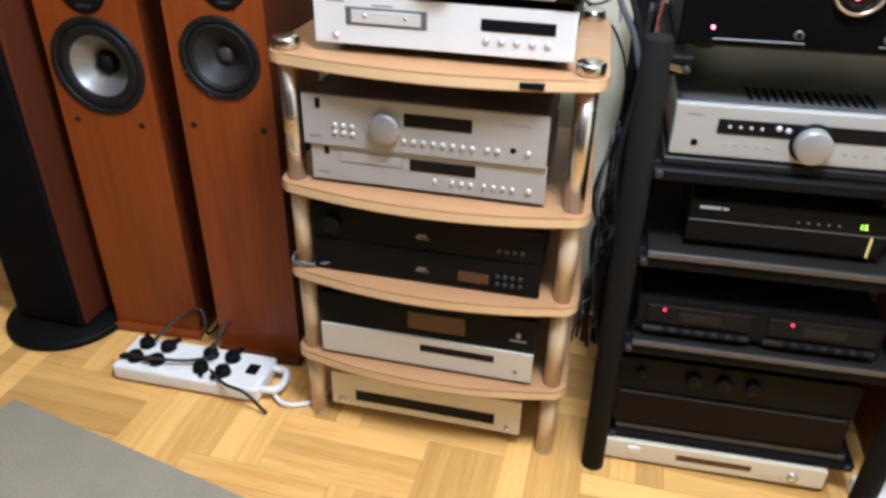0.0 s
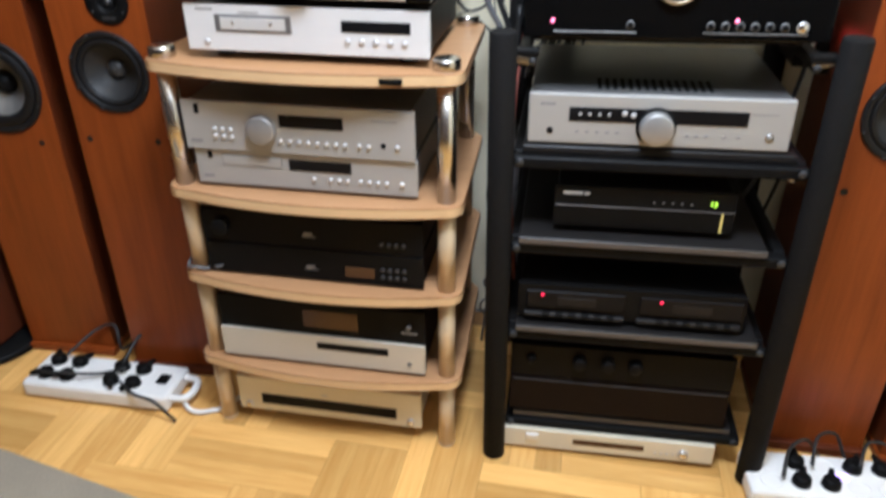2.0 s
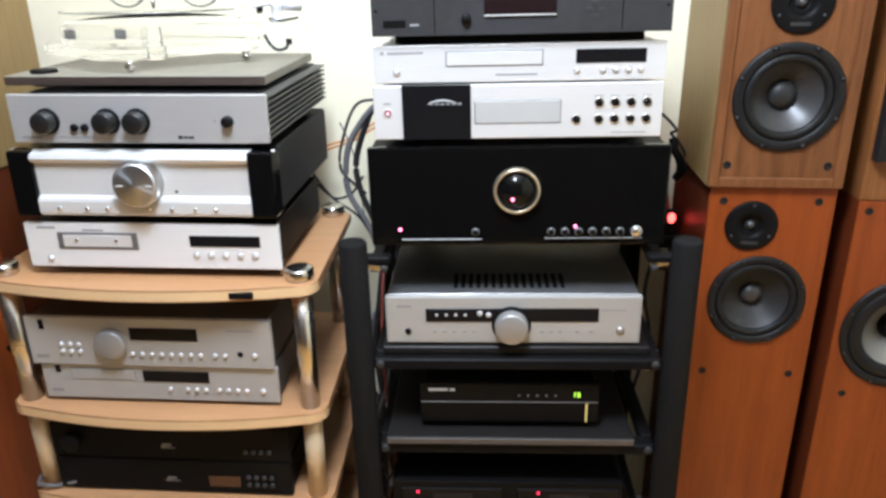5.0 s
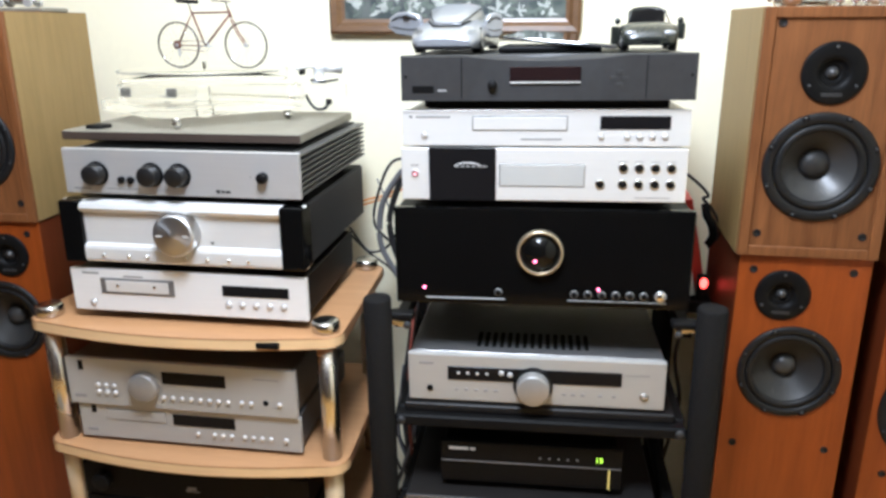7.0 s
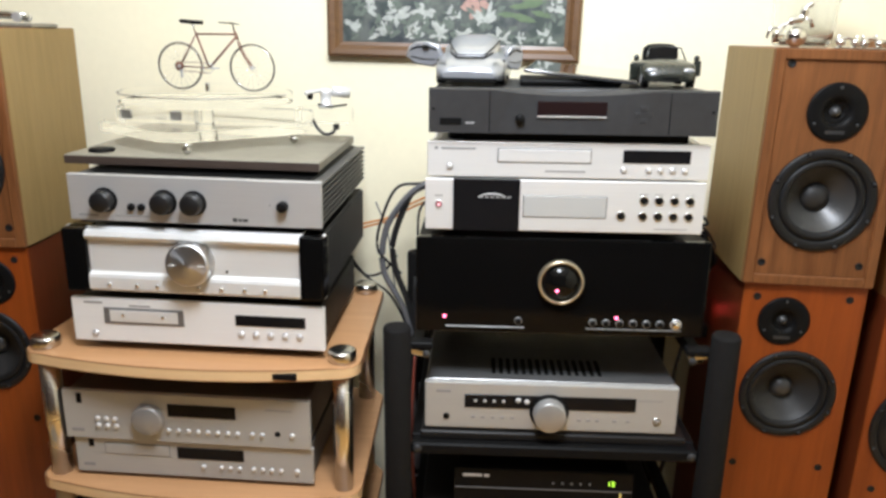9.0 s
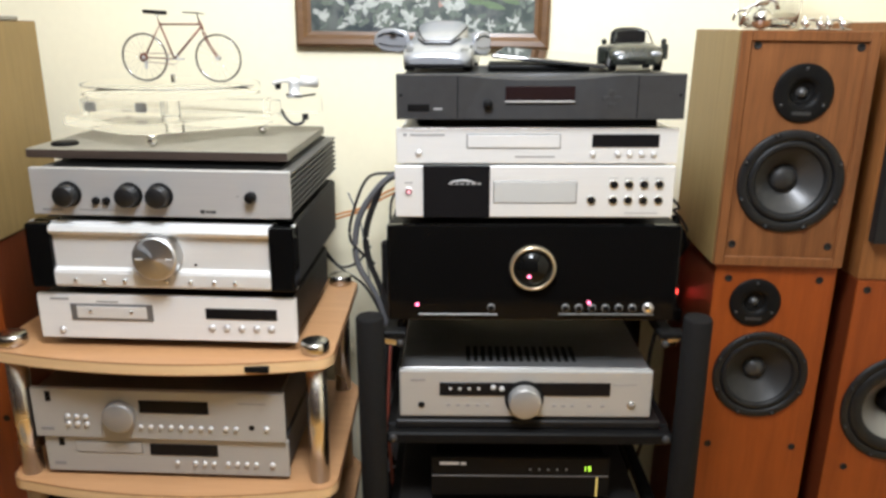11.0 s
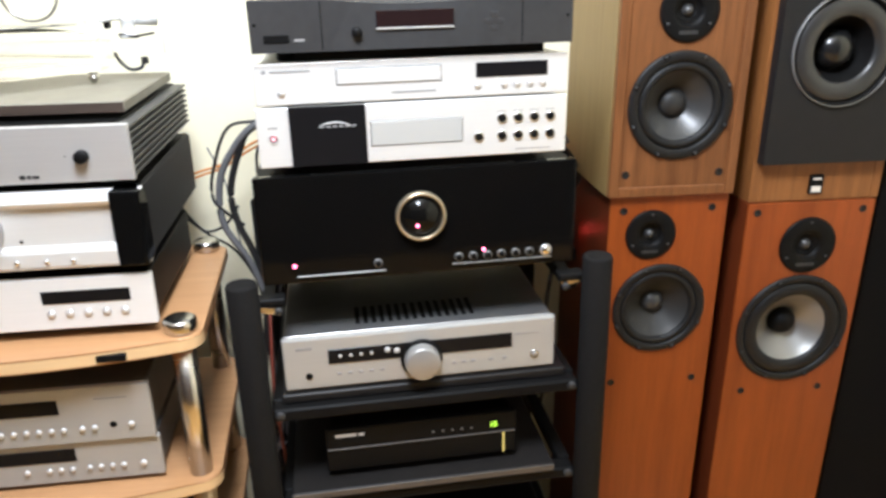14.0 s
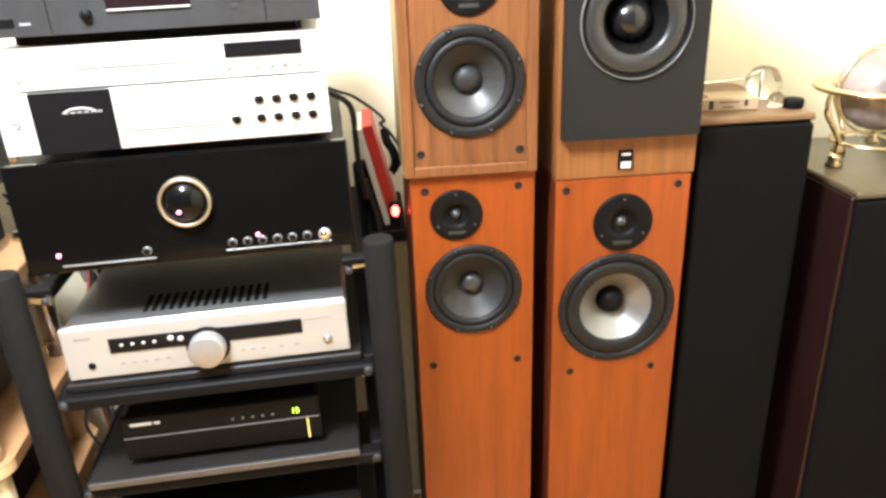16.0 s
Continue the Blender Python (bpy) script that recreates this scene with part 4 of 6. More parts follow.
def cabinet(name, label, m, w, h, d, front, side, drivers, sockets, lip=0.0, base=0.0, bottom_strip=None, group=""):
    """A wooden loudspeaker; the front baffle's plane is y = 0, drivers are (x, z, R, style)."""
    root = thing(name, m, label, "loudspeaker", group)
    t = 0.016
    y0 = 0.004 if not lip else -lip
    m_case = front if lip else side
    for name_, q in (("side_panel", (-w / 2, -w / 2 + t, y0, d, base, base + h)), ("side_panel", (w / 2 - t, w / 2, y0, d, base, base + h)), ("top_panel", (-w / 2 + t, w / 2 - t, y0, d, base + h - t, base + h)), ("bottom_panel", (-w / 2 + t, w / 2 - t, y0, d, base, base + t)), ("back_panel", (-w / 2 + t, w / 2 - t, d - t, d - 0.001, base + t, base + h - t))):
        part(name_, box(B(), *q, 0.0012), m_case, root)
    if lip:
        for sx in (-1, 1):
            part("side_veneer", box(B(), sx * (w / 2 + 0.0008) - 0.0006, sx * (w / 2 + 0.0008) + 0.0006, 0.004, d, base + 0.001, base + h - 0.001), side, root, "pale tan side face")
    i = t if lip else 0.0
    bm = B()
    holes = [(x, z, R * 0.88) for x, z, R, s in drivers if s != "tweeter"] + [(x, z, R * 0.45) for x, z, R, s in drivers if s == "tweeter"]
    holed_plate(bm, -w / 2 + i, w / 2 - i, base + i, base + h - i, 0.0, holes)
    if not lip:
        rim = [(-w / 2, base), (w / 2, base), (w / 2, base + h), (-w / 2, base + h)]
        a = [bm.verts.new((x, 0.0, z)) for x, z in rim]
        b = [bm.verts.new((x, 0.004, z)) for x, z in rim]
        for k in range(4):
            bm.faces.new((a[k], a[(k + 1) % 4], b[(k + 1) % 4], b[k]))
    part("baffle", bm, front, root)
    for x, z, R, s in drivers:
        driver(root, x, z, R, s, "tweeter" if s == "tweeter" else "woofer")
    sock = None
    for x, z in sockets:
        if sock is None:
            sock = part("grille_socket", lathe(B(), [(0, -0.0002), (0.0045, -0.0002), (0.0052, -0.0010), (0.0064, -0.0008), (0.0068, 0.0006)], 16), M_RUBBER, root, "black grille peg socket", (x, 0, z))
        else:
            again(sock, (x, 0, z))
    return root


def floorstander(m, mirror, label):
    k = -1 if mirror else 1
    return cabinet("floorstanding_speaker", label, m, 0.200, 0.922, 0.27, M_CHERRY, M_CHERRY_SHADED,
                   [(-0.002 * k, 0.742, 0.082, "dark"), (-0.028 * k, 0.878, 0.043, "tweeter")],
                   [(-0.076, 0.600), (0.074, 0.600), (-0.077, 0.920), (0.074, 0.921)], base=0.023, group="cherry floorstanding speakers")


def tall_alu(m, label):
    return cabinet("floorstanding_speaker", label, m, 0.224, 0.905, 0.29, M_CHERRY, M_CHERRY_SHADED,
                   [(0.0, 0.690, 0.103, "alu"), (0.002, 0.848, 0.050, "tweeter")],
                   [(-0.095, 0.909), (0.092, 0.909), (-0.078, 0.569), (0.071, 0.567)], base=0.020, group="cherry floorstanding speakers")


def bookshelf(m, label):
    return cabinet("bookshelf_speaker", label, m, 0.210, 0.380, 0.255, M_WALNUT, M_TANSIDE,
                   [(0.001, 0.1440, 0.0845, "poly"), (0.001, 0.2855, 0.046, "tweeter")],
                   [(-0.078, 0.036), (0.078, 0.036), (-0.078, 0.3570), (0.078, 0.3560)], lip=0.005, group="walnut bookshelf speakers")


def plinth(root, w, d, h, material=M_CHERRY_SHADED):
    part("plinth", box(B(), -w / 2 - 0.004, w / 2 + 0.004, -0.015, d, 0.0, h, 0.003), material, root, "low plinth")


FS_R = floorstander(pose(0.772, 1.238, 0), False, "cherry floorstanding loudspeaker with offset tweeter beside the black rack")
plinth(FS_R, 0.2, 0.27, 0.023)
FS_L = floorstander(pose(-0.697, 1.216, 0, 0, 0, 4), True, "cherry floorstanding loudspeaker with offset tweeter beside the beech rack")
plinth(FS_L, 0.2, 0.27, 0.023)
AL_R = tall_alu(pose(1.018, 1.230, 0), "cherry floorstanding loudspeaker with silver aluminium woofer cone")
plinth(AL_R, 0.224, 0.29, 0.020, M_CHERRY)
AL_L = tall_alu(pose(-0.992, 1.238, 0, 0, 0, 4), "cherry floorstanding loudspeaker with silver aluminium woofer cone")
plinth(AL_L, 0.224, 0.29, 0.020, M_CHERRY)
bookshelf(pose(0.769, 1.232, 0.9465), "walnut two-way bookshelf speaker standing on a cherry tower")
bookshelf(pose(-0.699, 1.212, 0.9465, 0, 0, 4), "walnut two-way bookshelf speaker standing on a cherry tower")

M_TEAK = timber("honey_walnut_veneer", (0.13, 0.050, 0.013), (0.26, 0.108, 0.030), "z", 0.45, 0.9, 0, 0.0, 0.2, 0.3)
# walnut monitor with a black front on the second tower
sub = thing("monitor_speaker", pose(1.022, 1.232, 0.926), "walnut monitor speaker with black front panel and large woofer", "loudspeaker")
for name_, q in (("side_panel", (-0.115, -0.099, 0.004, 0.30, 0, 0.415)), ("side_panel", (0.099, 0.115, 0.004, 0.30, 0, 0.415)), ("top_panel", (-0.099, 0.099, 0.004, 0.30, 0.399, 0.415)), ("lower_front", (-0.099, 0.099, 0.004, 0.30, 0, 0.070)), ("back_panel", (-0.099, 0.099, 0.284, 0.299, 0.070, 0.399))):
    part(name_, box(B(), *q, 0.0008), M_TEAK, sub)
bm = B()
holed_plate(bm, -0.110, 0.109, 0.068, 0.413, -0.016, [(-0.004, 0.245, 0.085 * 0.94)])
rim = [(-0.110, 0.068), (0.109, 0.068), (0.109, 0.413), (-0.110, 0.413)]
a = [bm.verts.new((x, -0.016, z)) for x, z in rim]
b = [bm.verts.new((x, 0.0035, z)) for x, z in rim]
for k in range(4):
    bm.faces.new((a[k], a[(k + 1) % 4], b[(k + 1) % 4], b[k]))
part("front_panel", bm, surface("satin_black_front", (0.012, 0.0118, 0.0125), 0.5, vary=0.12, scale=80, relief=0.06, spec=0.2), sub, "satin black raised front panel")
driver(sub, -0.004, 0.245, 0.085, "big", "woofer", -0.016, 0)
bd = part("badge", box(B(), -0.012, 0.012, 0.0, 0.0045, 0.004, 0.036, 0.001), M_BLACKPL, sub, "small black and white badge", (-0.002, 0, 0.008))
part("badge_mark", box(B(), -0.008, 0.008, -0.0008, 0.001, 0.007, 0.017), M_PAPER, bd)
part("badge_line", box(B(), -0.007, 0.007, -0.0008, 0.001, 0.028, 0.031), M_PAPER, bd)


def grille_tower(name, m, w, h, d, label, side, top, base_h=0.0, slant=False):
    root = thing(name, m, label, "loudspeaker")
    part("cabinet", box(B(), -w / 2, w / 2, 0.016, d, base_h, h - 0.0125, 0.003), side, root)
    part("top_panel", box(B(), -w / 2, w / 2, 0.004, d, h - 0.012, h, 0.003), top, root)
    part("grille", box(B(), -w / 2 + 0.003, w / 2 - 0.003, 0.0, 0.0155, base_h + 0.006, h - 0.016, 0.006, 3), M_GRILLE, root, "black cloth grille")
    return root


grille_tower("tower_speaker", pose(1.247, 1.250, 0), 0.202, 1.008, 0.30, "black tower speaker with cloth grille and tan wooden top", M_BLACK, timber("brown_top_veneer", (0.12, 0.068, 0.032), (0.19, 0.115, 0.058), "x", 0.4, 0.9, 0, 0.0, 0.1, 0.3))
grille_tower("tower_speaker", pose(1.545, 1.200, 0), 0.270, 0.88, 0.36, "very dark red-brown tower speaker with black cloth grille carrying a globe", timber("dark_mahogany", (0.010, 0.0045, 0.004), (0.020, 0.007, 0.006), "z", 0.35, 0.6, 0, 0.0, 0.1, 0.3), timber("dark_oiled_top", (0.045, 0.032, 0.016), (0.075, 0.055, 0.028), "x", 0.3, 0.8, 0, 0.2, 0.1, 0.4))
lt = grille_tower("tower_speaker", pose(-1.250, 1.165, 0), 0.190, 1.02, 0.26, "black grille tower speaker with cherry sides on round base", timber("dark_cherry_side", (0.055, 0.014, 0.005), (0.09, 0.022, 0.008), "z", 0.5, 0.6, 0, 0.0, 0.05, 0.2), M_CHERRY_SHADED, 0.03)
part("base", lathe(B(), [(0, 0), (0.150, 0), (0.154, 0.004), (0.154, 0.014), (0.148, 0.020), (0.06, 0.029), (0, 0.0295)], 48, (0.0, 0.075, 0), "z"), M_BLACKPL, lt, "round black base")


# ---- board, turntable and model bicycle ----
board_z = 1.119
bd = thing("isolation_board", pose(-0.243, 1.145, board_z, 0, 0, 2.0), "grey isolation board on black cone feet above the amplifier", "board")
part("board", box(B(), -0.208, 0.208, 0, 0.315, 0, 0.015, 0.0015), M_BOARD, bd)
part("edge_strip", box(B(), -0.2075, 0.2075, -0.0012, -0.0001, 0.001, 0.0135), M_BOARDEDGE, bd, "worn brown front edge")
for x, y in ((-0.165, 0.040), (0.165, 0.050), (-0.165, 0.27), (0.165, 0.27)):
    part("cone_foot", lathe(B(), [(0, -0.0055), (0.016, -0.0055), (0.025, -0.002), (0.026, 0.0), (0, 0.0)], 24, (x, y, 0), "z"), M_BLACKPL, bd, "black cone foot")
part("puck", lathe(B(), [(0, 0.0205), (0.019, 0.0205), (0.0205, 0.019), (0.0205, 0.0155), (0, 0.0152)], 28, (-0.165, 0.040, 0), "z"), M_BLACKPL, bd, "flat black foot cap")

TT = board_z + 0.015
tt = thing("turntable", pose(-0.29, 1.345, TT), "clear acrylic turntable with silver tonearm on a grey board", "turntable")
base = [(-0.185, -0.03), (-0.17, -0.075), (-0.02, -0.175), (0.03, -0.175), (0.175, -0.02), (0.175, 0.04), (-0.10, 0.115), (-0.16, 0.10)]
part("chassis", slab(B(), base, 0.019, 0.037, 0.002), M_ACRYL, tt, "clear acrylic base plate")
part("bearing", lathe(B(), [(0, 0.004), (0.014, 0.004), (0.016, 0.006), (0.016, 0.060), (0.024, 0.062), (0.024, 0.0690), (0, 0.0695)], 32, (0, -0.02, 0), "z"), M_FROST, tt, "pale bearing column")
part("platter", lathe(B(), [(0, 0.070), (0.150, 0.070), (0.152, 0.072), (0.152, 0.0885), (0.150, 0.090), (0, 0.090)], 72, axis="z"), M_PLATTER, tt, "thick clear acrylic platter")
# Dark arc drawn for the internal reflection along the acrylic's front edge.
part("rim", sweep(B(), [(0.1526 * math.cos(a), 0.1526 * math.sin(a), 0.0885) for a in [math.radians(186 + 3.5 * q) for q in range(49)]], 0.0010, 6), M_TRAYGREY, tt, "dark line drawn for the reflection inside the platter edge")
part("spindle", lathe(B(), [(0, 0.104), (0.003, 0.104), (0.0036, 0.102), (0.0036, 0.090)], 16, axis="z"), M_MIRROR, tt)
bar = part("upper_bar", box(B(), -0.140, 0.205, -0.058, -0.036, 0.0375, 0.0665, 0.002), M_FROST, tt, "frosted acrylic cross bar")
part("motor_housing", box(B(), -0.137, 0.012, -0.076, -0.0585, 0.0375, 0.0655, 0.003), M_FROST, tt, "clear motor housing")
M_PALEGREY = surface("pale_grey_plastic", (0.34, 0.34, 0.32), 0.4, vary=0.08, relief=0.03)
for x in (-0.128, -0.038):
    part("motor_block", box(B(), x, x + 0.020, -0.0790, -0.0765, 0.0440, 0.0600, 0.002), M_PALEGREY, tt, "small grey motor block")
for x, y in ((0.028, -0.168), (0.158, 0.0), (-0.13, 0.08)):
    part("foot", lathe(B(), [(0, 0), (0.003, 0.0005), (0.0075, 0.006), (0.0085, 0.010), (0.0045, 0.0125), (0.0085, 0.015), (0.009, 0.0185), (0, 0.0188)], 24, (x, y, 0), "z"), M_MIRROR, tt, "polished cone foot")
arm = part("tonearm_block", box(B(), 0.160, 0.258, 0.005, 0.055, 0.0355, 0.064, 0.003), M_ACRYL, tt, "clear acrylic arm board")
part("arm_pillar", lathe(B(), [(0, 0.0645), (0.014, 0.0645), (0.015, 0.068), (0.010, 0.071), (0.010, 0.088), (0.0115, 0.092), (0.008, 0.098), (0, 0.099)], 24, (0.212, 0.03, 0), "z"), M_SILVER2, arm)
bm = B()
sweep(bm, smooth_path([(0.245, 0.045, 0.090), (0.212, 0.03, 0.094), (0.196, 0.005, 0.094), (0.186, -0.015, 0.092)]), 0.0032, 8)
cyl(bm, (0.222, 0.034, 0.093), (0.252, 0.048, 0.090), 0.0095, n=20)
part("tonearm", bm, M_SILVER2, arm, "polished silver tonearm")
bm = B()
box(bm, 0.186, 0.193, -0.004, 0.014, 0.080, 0.0925, 0.002)
sweep(bm, [(0.20, 0.02, 0.070), (0.225, 0.015, 0.067), (0.255, 0.012, 0.072)], 0.002, 6)
part("arm_lift", bm, M_BLACKPL, arm, "black arm lift")
bm = B()
sweep(bm, smooth_path([(0.19, 0.02, 0.042), (0.198, 0.012, 0.030), (0.212, 0.010, 0.018), (0.228, 0.012, 0.020), (0.234, 0.016, 0.032)]), 0.0028, 8)
cyl(bm, (0.234, 0.016, 0.026), (0.234, 0.016, 0.037), 0.0055, n=14)
part("arm_lead", bm, M_CABLE, arm, "black signal lead")

bike = thing("model_bicycle", pose(-0.271, 1.345, TT + 0.0902), "brown miniature model bicycle standing on the turntable", "model bicycle")


M_TYRE = surface("dark_grey_rubber", (0.035, 0.033, 0.030), 0.6, vary=0.15, relief=0.0)


def wheel(x, name="wheel"):
    zc = 0.0425
    tyre = part(name, sweep(B(), [(x + 0.041 * math.cos(a), 0, zc + 0.041 * math.sin(a)) for a in [2 * math.pi * k / 48 for k in range(48)]], 0.0011, 6, True), M_TYRE, bike, "thin dark tyre")
    part("rim", sweep(B(), [(x + 0.0388 * math.cos(a), 0, zc + 0.0388 * math.sin(a)) for a in [2 * math.pi * k / 48 for k in range(48)]], 0.0008, 5, True), M_MIRROR, tyre)
    bm = B()
    for k in range(20):
        a = 2 * math.pi * k / 20
        cyl(bm, (x, 0.003 * (-1) ** k, zc), (x + 0.0388 * math.cos(a), 0, zc + 0.0388 * math.sin(a)), 0.00022, n=3)
    part("spokes", bm, M_MIRROR, tyre)
    part("hub", cyl(B(), (x, -0.006, zc), (x, 0.006, zc), 0.0032, n=14), M_GREYALU, tyre)
    return zc


wheel(-0.067)
zc = wheel(0.067)
bb, hd, st = Vector((-0.013, 0, 0.040)), Vector((0.040, 0, 0.096)), Vector((-0.034, 0, 0.099))
bm = B()
for p, q, r in ((bb, hd, 0.0021), (st, hd + Vector((0.002, 0, 0.004)), 0.0018), (st + Vector((-0.001, 0, 0.004)), bb, 0.0018), (st, Vector((-0.067, 0.003, zc)), 0.001), (st, Vector((-0.067, -0.003, zc)), 0.001), (bb, Vector((-0.067, 0.003, zc)), 0.0011), (bb, Vector((-0.067, -0.003, zc)), 0.0011), (hd + Vector((-0.003, 0, 0.010)), hd + Vector((0.003, 0, -0.006)), 0.0024)):
    cyl(bm, p, q, r, n=10)
part("frame", bm, M_COPPER, bike, "brown painted tube frame")
bm = B()
for s in (-1, 1):
    sweep(bm, smooth_path([(0.043, 0.0045 * s, 0.088), (0.052, 0.0048 * s, 0.066), (0.067, 0.005 * s, zc)]), 0.0013, 6)
part("fork", bm, M_COPPER, bike)
bm = B()
cyl(bm, st, st + Vector((-0.006, 0, 0.020)), 0.0013, n=8)
part("seat_post", bm, M_MIRROR, bike)
part("saddle", loft(B(), [[(x, w * math.cos(a), 0.119 + hh + 0.0036 * math.sin(a)) for a in [2 * math.pi * k / 10 for k in range(10)]] for x, w, hh in ((-0.060, 0.008, 0.0015), (-0.050, 0.010, 0.001), (-0.036, 0.005, 0), (-0.020, 0.0022, -0.0005))]), M_BLACKPL, bike, "narrow black saddle")
bm = B()
cyl(bm, hd + Vector((-0.003, 0, 0.008)), hd + Vector((-0.006, 0, 0.024)), 0.0013, n=8)
sweep(bm, [(0.020, -0.028, 0.1195), (0.034, -0.012, 0.1185), (0.036, 0, 0.1185), (0.034, 0.012, 0.1185), (0.020, 0.028, 0.1195)], 0.0012, 6)
sweep(bm, [(0.036, -0.024, 0.1195), (0.054, -0.02, 0.117)], 0.0009, 5)
part("handlebar", bm, M_BLACKPL, bike)
bm = B()
lathe(bm, [(0.0085, -0.005), (0.0095, -0.005), (0.0095, -0.004), (0.0085, -0.004), (0.0085, -0.005)], 24, bb)
cyl(bm, bb + Vector((0, -0.006, 0)), bb + Vector((0.016, -0.006, 0.001)), 0.0012, n=6)
box(bm, 0.000, 0.008, -0.013, -0.006, 0.0395, 0.042)
part("crank", bm, M_GREYALU, bike)
bm = B()
sweep(bm, [(-0.067, -0.0045, zc + 0.0075), (-0.013, -0.0045, 0.0490)], 0.0007, 5)
sweep(bm, [(-0.067, -0.0045, zc - 0.0075), (-0.013, -0.0045, 0.0310)], 0.0007, 5)
part("chain", bm, M_COPPER, bike, "brown chain")
part("sprocket", lathe(B(), [(0, -0.0050), (0.007, -0.0050), (0.0082, -0.0042), (0.007, -0.0034), (0, -0.0034)], 20, (-0.067, 0, zc)), M_COPPER, bike)
part("derailleur", box(B(), -0.066, -0.061, -0.0055, -0.0035, zc - 0.020, zc - 0.005, 0.0008), M_GREYALU, bike)
part("pedal", box(B(), -0.034, -0.025, 0.006, 0.013, 0.0385, 0.0408), M_GREYALU, bike)
part("stand", cyl(B(), (-0.013, 0.004, 0.0), (-0.013, 0.002, 0.034), 0.0016, n=8), M_ACRYL, bike, "clear prop")


# ---- toy cars and tablet on the charcoal unit ----
TOP2 = R2 @ pose(0, 0, 1.262)


def car_ring(y, half, z0, z1, top, crown):
    return [(-half * 0.96, y, z0), (-half, y, (z0 + z1) / 2), (-half * 0.98, y, z1), (-top, y, z1 + crown * 0.75), (-top * 0.5, y, z1 + crown), (0, y, z1 + crown * 1.02), (top * 0.5, y, z1 + crown), (top, y, z1 + crown * 0.75), (half * 0.98, y, z1), (half, y, (z0 + z1) / 2), (half * 0.96, y, z0)]


def toy_wheels(root, half, y0, y1, r, w=0.014):
    first = None
    for x, y in ((-half, y0), (half, y0), (-half, y1), (half, y1)):
        if first is None:
            bm = B()
            cyl(bm, (-w / 2, 0, 0), (w / 2, 0, 0), r, n=24)
            first = part("wheel", bm, M_BLACKPL, root, "black tyre", (x, y, r))
            rm = part("rim", cyl(B(), (-w / 2 - 0.001, 0, 0), (w / 2 + 0.001, 0, 0), r * 0.62, n=16), M_GREYALU, first)
        else:
            c = again(first, (x, y, r))
            again(rm, (0, 0, 0), c)


c1 = thing("toy_sports_car", TOP2 @ pose(-0.160, 0.042, 0, 0, 0, -5), "silver toy supercar with opened door on the charcoal player", "toy car")
part("body", loft(B(), [car_ring(0.0, 0.040, 0.012, 0.018, 0.026, 0.004), car_ring(0.008, 0.050, 0.008, 0.025, 0.032, 0.005), car_ring(0.040, 0.055, 0.007, 0.036, 0.034, 0.008), car_ring(0.075, 0.056, 0.007, 0.042, 0.036, 0.010), car_ring(0.12, 0.053, 0.007, 0.043, 0.036, 0.014), car_ring(0.19, 0.058, 0.007, 0.046, 0.036, 0.014), car_ring(0.235, 0.052, 0.010, 0.044, 0.034, 0.008)]), M_CARSILVER, c1, "silver painted body")
part("canopy", loft(B(), [car_ring(0.034, 0.024, 0.040, 0.0415, 0.020, 0.002), car_ring(0.06, 0.034, 0.043, 0.050, 0.029, 0.006), car_ring(0.10, 0.042, 0.046, 0.058, 0.036, 0.013), car_ring(0.135, 0.040, 0.047, 0.062, 0.034, 0.013), car_ring(0.18, 0.034, 0.048, 0.057, 0.026, 0.008), car_ring(0.215, 0.024, 0.048, 0.050, 0.016, 0.004)]), M_CARSILVER, c1, "pale windscreen and roof")
part("hood_line", sweep(B(), [(-0.033, 0.052, 0.0475), (-0.020, 0.027, 0.0405), (0.0, 0.024, 0.0402), (0.020, 0.027, 0.0405), (0.033, 0.052, 0.0475)], 0.0016, 6), M_BLACKPL, c1, "dark panel gap")
for s in (-1, 1):
    part("headlamp", ball(B(), (s * 0.041, 0.022, 0.030), 0.008, (1.0, 1.3, 0.6)), M_GLASS, c1, "clear headlamp")
    part("rear_shoulder", ball(B(), (s * 0.049, 0.195, 0.044), 0.02, (0.6, 1.6, 0.7)), M_CARSILVER, c1)
WING = [(-0.034, -0.008), (-0.030, 0.008), (-0.018, 0.017), (0.004, 0.020), (0.026, 0.017), (0.032, 0.006), (0.030, -0.012), (0.018, -0.019), (-0.016, -0.018)]


def wing_door(root, at, turn, k):
    """A thin moulded door with a rounded outline and a dark window line."""
    bm = B()
    rings = [[(x * k * f, y, z * f) for x, z in WING] for y, f in ((-0.005, 0.86), (-0.003, 0.97), (0.0, 1.0), (0.004, 0.97), (0.006, 0.88))]
    loft(bm, rings)
    d = part("door", bm, M_CARSILVER, root, "opened silver door", at)
    d.rotation_euler = turn
    part("window_line", sweep(B(), [(x * k, -0.0058, z) for x, z in ((-0.024, 0.004), (-0.012, 0.010), (0.006, 0.012), (0.022, 0.009))], 0.0011, 6), M_BLACKPL, d)
    part("lower_line", sweep(B(), [(x * k, -0.0058, z) for x, z in ((-0.022, -0.006), (0.0, -0.008), (0.022, -0.006))], 0.0007, 6), M_CHARCOAL, d)
    return d


